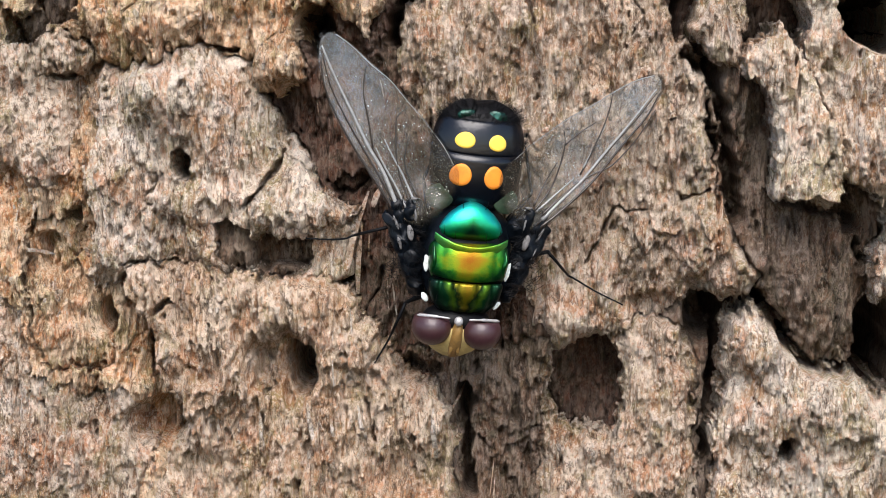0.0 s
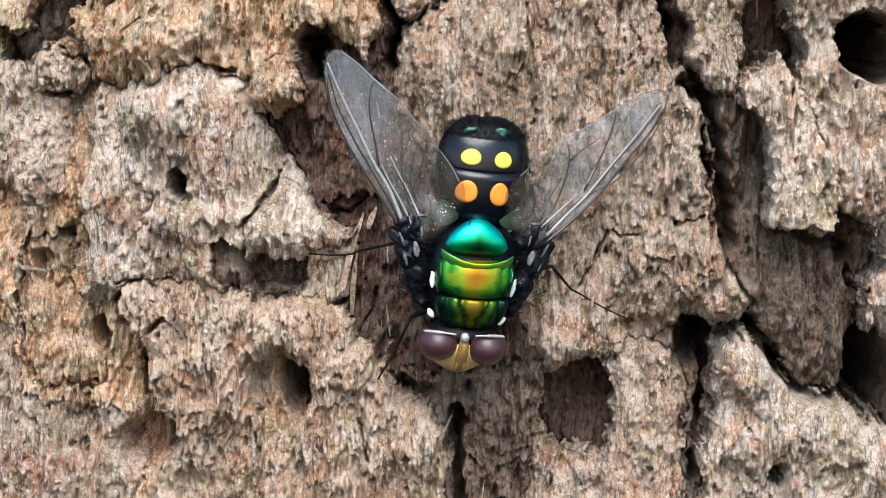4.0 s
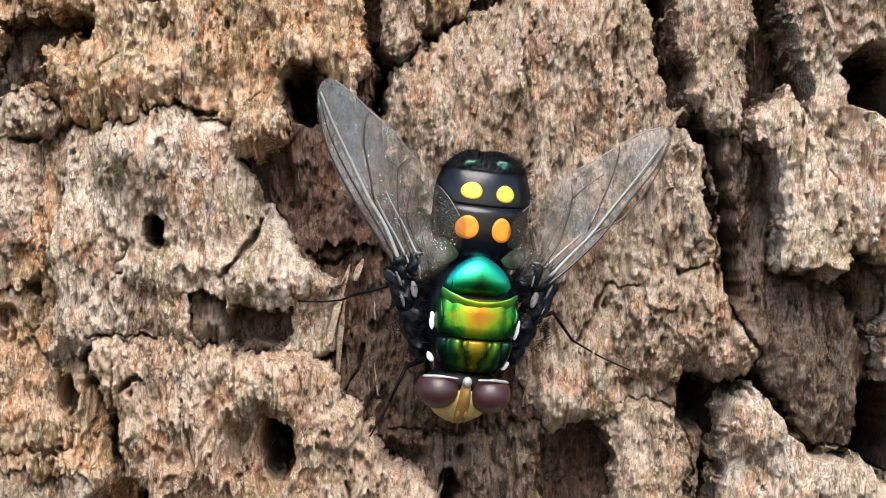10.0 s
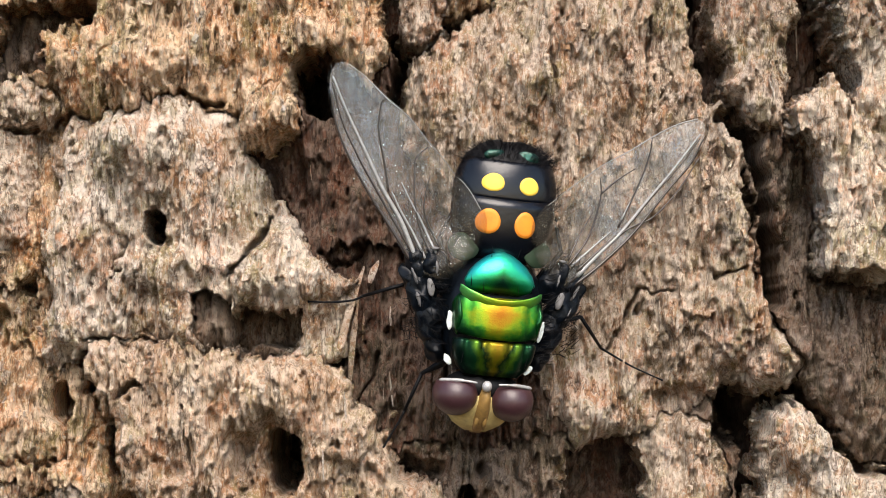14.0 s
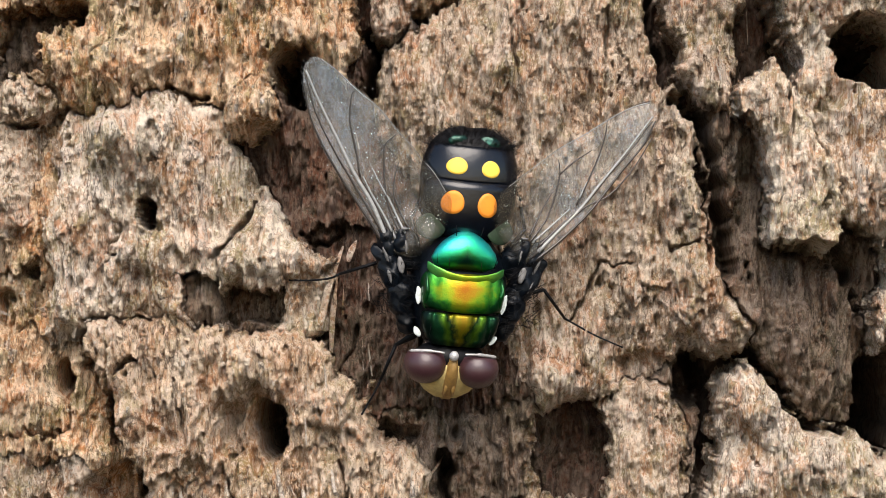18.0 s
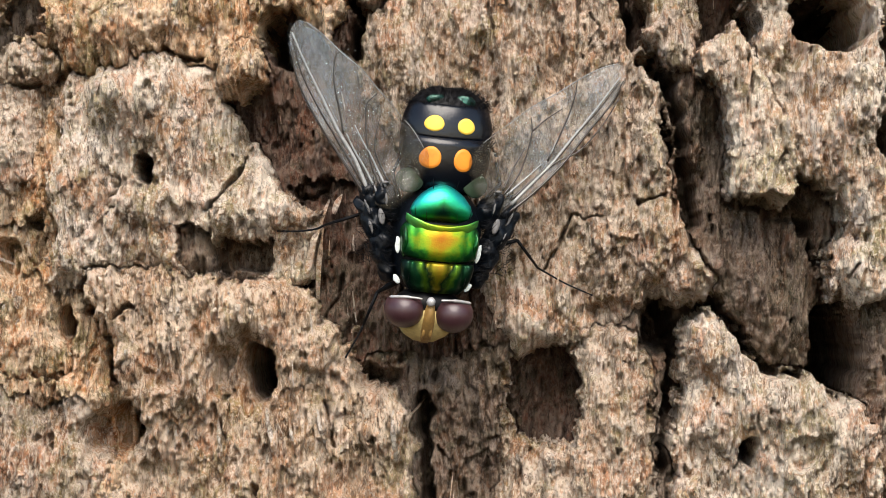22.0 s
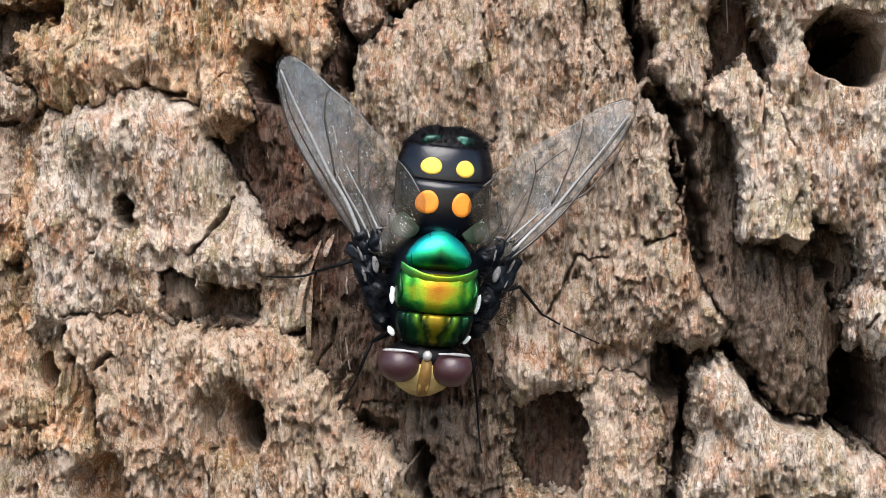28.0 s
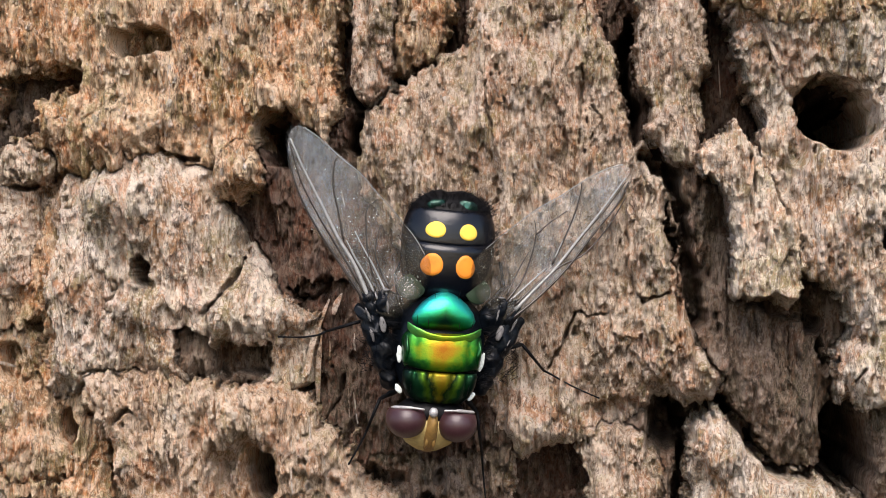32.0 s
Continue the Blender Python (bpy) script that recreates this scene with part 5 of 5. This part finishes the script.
wing(-1, [(-3.04, 0.13), (-3.89, 1.09), (-4.7, 2.2), (-5.33, 3), (-6.35, 4.48), (-6.97, 5.66), (-7.35, 6.95), (-7.42, 7.73), (-7.15, 8.21), (-6.73, 8.2), (-5.97, 7.74), (-5, 6.98), (-4.04, 6.33), (-3.19, 5.48), (-2.35, 4.69), (-1.49, 3.67), (-0.9, 2.88), (-0.75, 2.21), (-0.9, 1.49), (-1.28, 0.86), (-1.7, 0.24), (-2.25, -0.11)], [
    (False, 0.06, [(-3.21, 0.36), (-4.46, 2.02), (-5.3, 3.08), (-6.29, 4.52), (-6.91, 5.74), (-7.22, 6.99)]),
    (False, 0.05, [(-3.1, 0.5), (-4.08, 1.92), (-4.93, 3.12), (-5.77, 4.31), (-6.64, 5.76), (-7.19, 7.25)]),
    (True, 0.085, [(-3.24, 0.73), (-3.98, 2.19), (-4.82, 3.38), (-5.69, 4.83), (-6.56, 6.28), (-7.21, 7.51)]),
    (False, 0.045, [(-2.99, 0.76), (-3.71, 1.96), (-4.56, 3.28)]),
    (True, 0.05, [(-2.87, 0.77), (-3.44, 1.73), (-4.01, 2.56), (-4.44, 3.29)]),
    (False, 0.04, [(-4.56, 3.28), (-4.85, 4.4), (-5.2, 5.64), (-5.2, 6.67), (-5.04, 6.89)]),
    (False, 0.04, [(-2.63, 0.91), (-3.21, 2), (-3.49, 2.99), (-3.61, 4), (-3.62, 4.71), (-3.2, 5.19)]),
    (True, 0.045, [(-2.51, 1.05), (-3.18, 2.26), (-3.66, 2.98), (-4.09, 3.7)]),
    (False, 0.035, [(-2.41, 1.31), (-3.05, 2.52), (-3.11, 3.28), (-2.99, 4.06)]),
    (True, 0.022, [(-6.65, 8.07), (-5.91, 7.63), (-4.97, 6.89), (-4.04, 6.26), (-3.22, 5.44), (-2.4, 4.67), (-1.56, 3.68), (-1.05, 2.91)]),
])
wing(1, [(3.11, 0.14), (4, 0.95), (5, 2.15), (6, 3.44), (6.88, 4.73), (7.64, 5.83), (8.13, 6.87), (8.17, 7.5), (7.8, 7.73), (6.98, 7.43), (6.06, 6.85), (5.01, 6.07), (3.97, 5.38), (3.08, 4.62), (2.32, 3.97), (1.57, 3.37), (1.15, 2.86), (1.04, 2.27), (1.24, 1.55), (1.65, 0.93), (2.21, 0.45), (2.65, 0.15)], [
    (False, 0.06, [(3.14, 0.38), (4.24, 1.37), (5.47, 2.76), (6.68, 4.56), (7.54, 5.77), (8.01, 6.86)]),
    (False, 0.045, [(3, 0.49), (4.21, 1.87), (5.2, 2.87), (6.22, 3.48), (7.2, 4.74), (7.92, 6.12)]),
    (True, 0.075, [(3.24, 0.77), (4.21, 1.87), (4.94, 2.71), (5.91, 4.1), (6.88, 5.49), (7.86, 7.03)]),
    (False, 0.045, [(3.22, 0.97), (4.2, 2), (5.19, 2.99), (6.16, 4.38), (7.02, 5.5), (7.87, 6.85)]),
    (True, 0.05, [(2.95, 1.12), (3.81, 1.97), (4.54, 2.73)]),
    (False, 0.04, [(4.8, 2.9), (5.25, 4.03), (5.63, 5.11), (5.84, 6.04), (5.88, 6.64)]),
    (True, 0.04, [(4.91, 3.22), (5.36, 4.3), (5.73, 5.24)]),
    (False, 0.04, [(2.82, 1.11), (3.53, 2.2), (3.85, 3.25), (3.98, 4.17), (3.88, 4.8)]),
    (False, 0.035, [(3.98, 4.17), (4.54, 4.74), (5.3, 5.33)]),
    (False, 0.035, [(2.81, 1.36), (3.25, 2.43), (3.71, 3.37)]),
    (True, 0.022, [(7.69, 7.62), (6.9, 7.32), (6, 6.76), (4.99, 6), (3.98, 5.33), (3.11, 4.6), (2.38, 3.96), (1.65, 3.38)]),
])

# wing roots and lobes
for side in (-1, 1):
    root = None
    for x, y, z, a, b, c, tilt in ((2.85, -0.5, -0.5, 0.6, 1.05, 0.55, 18), (2.35, 0.5, -0.2, 0.55, 0.9, 0.4, 24), (3.1, 0.5, -0.35, 0.42, 0.9, 0.35, 26), (2.4, -1.5, -0.6, 0.6, 1.0, 0.6, 12), (2.1, -2.4, -0.7, 0.45, 0.8, 0.5, 8), (3.3, -0.1, -0.6, 0.3, 0.8, 0.35, 30)):
        bm = bmesh.new()
        ball(bm, (side * x, y, z), (a, b, c), (0, 0, side * -tilt), 28, 18)
        lumpy(bm, 0.16, 2.6)
        lobe = part("root_lobe" if root else "wing_root", bm, PLEURA, root or fly, "" if root else "black bristly wing root")
        root = root or lobe
    for x, y, z, a, b, tilt in ((2.6, -0.3, 0.1, 0.15, 0.36, 14), (3.25, 0.1, -0.05, 0.07, 0.36, 30), (2.55, 1.25, 0.18, 0.17, 0.07, 8), (3.0, -0.8, 0.0, 0.07, 0.3, 20), (2.45, 0.5, 0.2, 0.06, 0.26, 10)):
        bm = bmesh.new()
        ball(bm, (side * x, y, z), (a, b, 0.1), (0, 0, side * -tilt), 14, 8)
        lumpy(bm, 0.05, 5)
        part("root_plate", bm, GREY, root, "small grey plate of the wing root")
    bm = bmesh.new()
    hairs(bm, [((side * rnd.uniform(2.0, 3.4), rnd.uniform(-2.4, 1.2), rnd.uniform(-0.4, 0.2)), (side * rnd.uniform(-0.1, 0.5), rnd.uniform(-0.3, 0.6), rnd.uniform(0, 0.3))) for k in range(200)], 0.014)
    part("root_bristles", bm, BLACK, root, "black bristles on the wing root")
    bm = bmesh.new()
    ball(bm, (side * 1.5, 1.45, 0.1), (0.62, 0.56, 0.14), (0, side * 12, side * 10))
    lumpy(bm, 0.05, 2.0)
    part("calypter", bm, LOBE, fly, "olive lobe behind the wing root")


# legs: thigh, shin and foot, with the hip as origin
def leg(joints, label):
    """joints: hip, knee, ankle, then the foot's line, from the hip."""
    hold = bmesh.new()
    j = [Vector(p) for p in joints]
    hip = j[0]
    q = [p - hip for p in j]
    ball(hold, (0, 0, 0), (0.22, 0.22, 0.22), u=12, v=8)
    whole = part("leg", hold, BLACK, fly, label)
    whole.location = hip * MM
    bm = bmesh.new()
    tube(bm, curve([q[0], q[0].lerp(q[1], 0.5) + Vector((0, 0, 0.1)), q[1]], 5), [0.13, 0.16, 0.17, 0.17, 0.16, 0.15, 0.14, 0.12, 0.1, 0.09, 0.08], 10)
    hairs(bm, [(q[0].lerp(q[1], rnd.uniform(0.2, 1)), (rnd.uniform(-0.3, 0.3), rnd.uniform(-0.3, 0.3), rnd.uniform(0, 0.2))) for k in range(14)], 0.012)
    part("thigh", bm, BLACK, whole)
    bm = bmesh.new()
    tube(bm, [q[1], q[1].lerp(q[2], 0.5), q[2]], [0.08, 0.075, 0.06], 8)
    hairs(bm, [(q[1].lerp(q[2], rnd.random()), (rnd.uniform(-0.25, 0.25), rnd.uniform(-0.25, 0.25), rnd.uniform(0, 0.15))) for k in range(16)], 0.011)
    part("shin", bm, BLACK, whole)
    bm = bmesh.new()
    foot = q[2:]
    c = curve(foot, 4) if len(foot) > 2 else foot
    tube(bm, c, [0.055 - 0.025 * k / len(c) for k in range(len(c))], 7)
    for k in range(1, len(c)):
        ball(bm, c[k], (0.052, 0.052, 0.052), u=8, v=6)
    part("foot", bm, BLACK, whole)
    return whole


leg([(-1.6, -1.6, -1.6), (-3.34, -0.2, -1), (-4.92, -0.86, -1.98), (-5.29, -1.07, -2.2), (-6.04, -1.22, -2.59), (-6.94, -1.29, -3)], "black bristly leg reaching sideways onto the wood")
leg([(-1.2, -2.9, -1.2), (-2.27, -3.69, -1.82), (-2.73, -5.26, -2.31), (-2.89, -5.72, -2.44), (-3.24, -6.5, -2.6), (-3.37, -6.78, -2.62)], "black fore leg stretched ahead onto the wood")
leg([(-1.4, -0.4, -1.8), (-1.89, 1.87, -2.97), (-0.97, 4.13, -3.42), (-0.83, 4.55, -3.5), (-0.72, 5.24, -3.53)], "black hind leg folded under the wing")
leg([(1.4, -0.4, -1.8), (3, 1.75, -2.11), (2.7, 3.64, -3.08), (2.67, 4.18, -3.18), (2.81, 4.74, -3.16)], "black hind leg folded under the wing")
leg([(1.5, -1.6, -1.6), (3.94, -0.79, -1.54), (5.23, -1.96, -2.73), (5.62, -2.12, -2.82), (6.58, -2.57, -2.6), (7.75, -3, -2.09)], "black bristly leg reaching sideways onto the wood")
fore_leg = leg([(1.1, -2.9, -1.2), (2.08, -3.96, -1.26), (2.67, -6.05, -2.58), (2.86, -6.87, -3.05), (3.03, -7.81, -3.12), (3.15, -8.26, -3.1)], "black fore leg that steps ahead onto the wood")


def motions():
    """The fly shifts its stance a little now and then, and once sets one fore foot forward onto the wood."""

    def shifted(x, y, z, rx, ry, rz):
        turn = Matrix.Rotation(math.hypot(rx, ry, rz) * math.pi / 180, 4, Vector((rx, ry, rz)))
        m = turn @ FLY
        m.translation = FLY.translation + Vector((x, y, z)) * MM
        return m

    first = shifted(-0.434, 0, -0.448, -0.55, 1.06, 0.18)
    third, fourth, last = shifted(0.217, 0, 0.202, -1.45, 0.18, 1.53), shifted(0.209, 0, 0.051, -0.96, 0.45, 1.63), shifted(0.251, 0, -0.032, -0.77, 0.21, 1.61)
    walk(fly, [(0, first), (2.5, first), (4.5, FLY), (14, FLY), (24.5, FLY), (26.5, third), (27.1, third), (27.4, fourth), (29.1, fourth), (29.4, last), (32, last)])
    rest = fore_leg.matrix_basis.copy()
    drawn, half = rest @ pose(0, 0, 0, 0, 0, 150), rest @ pose(0, 0, 0, 0, 0, 72)
    walk(fore_leg, [(0, drawn), (13, drawn), (27.03, drawn), (27.1, half), (27.2, rest), (30, rest), (32, rest)])


motions()
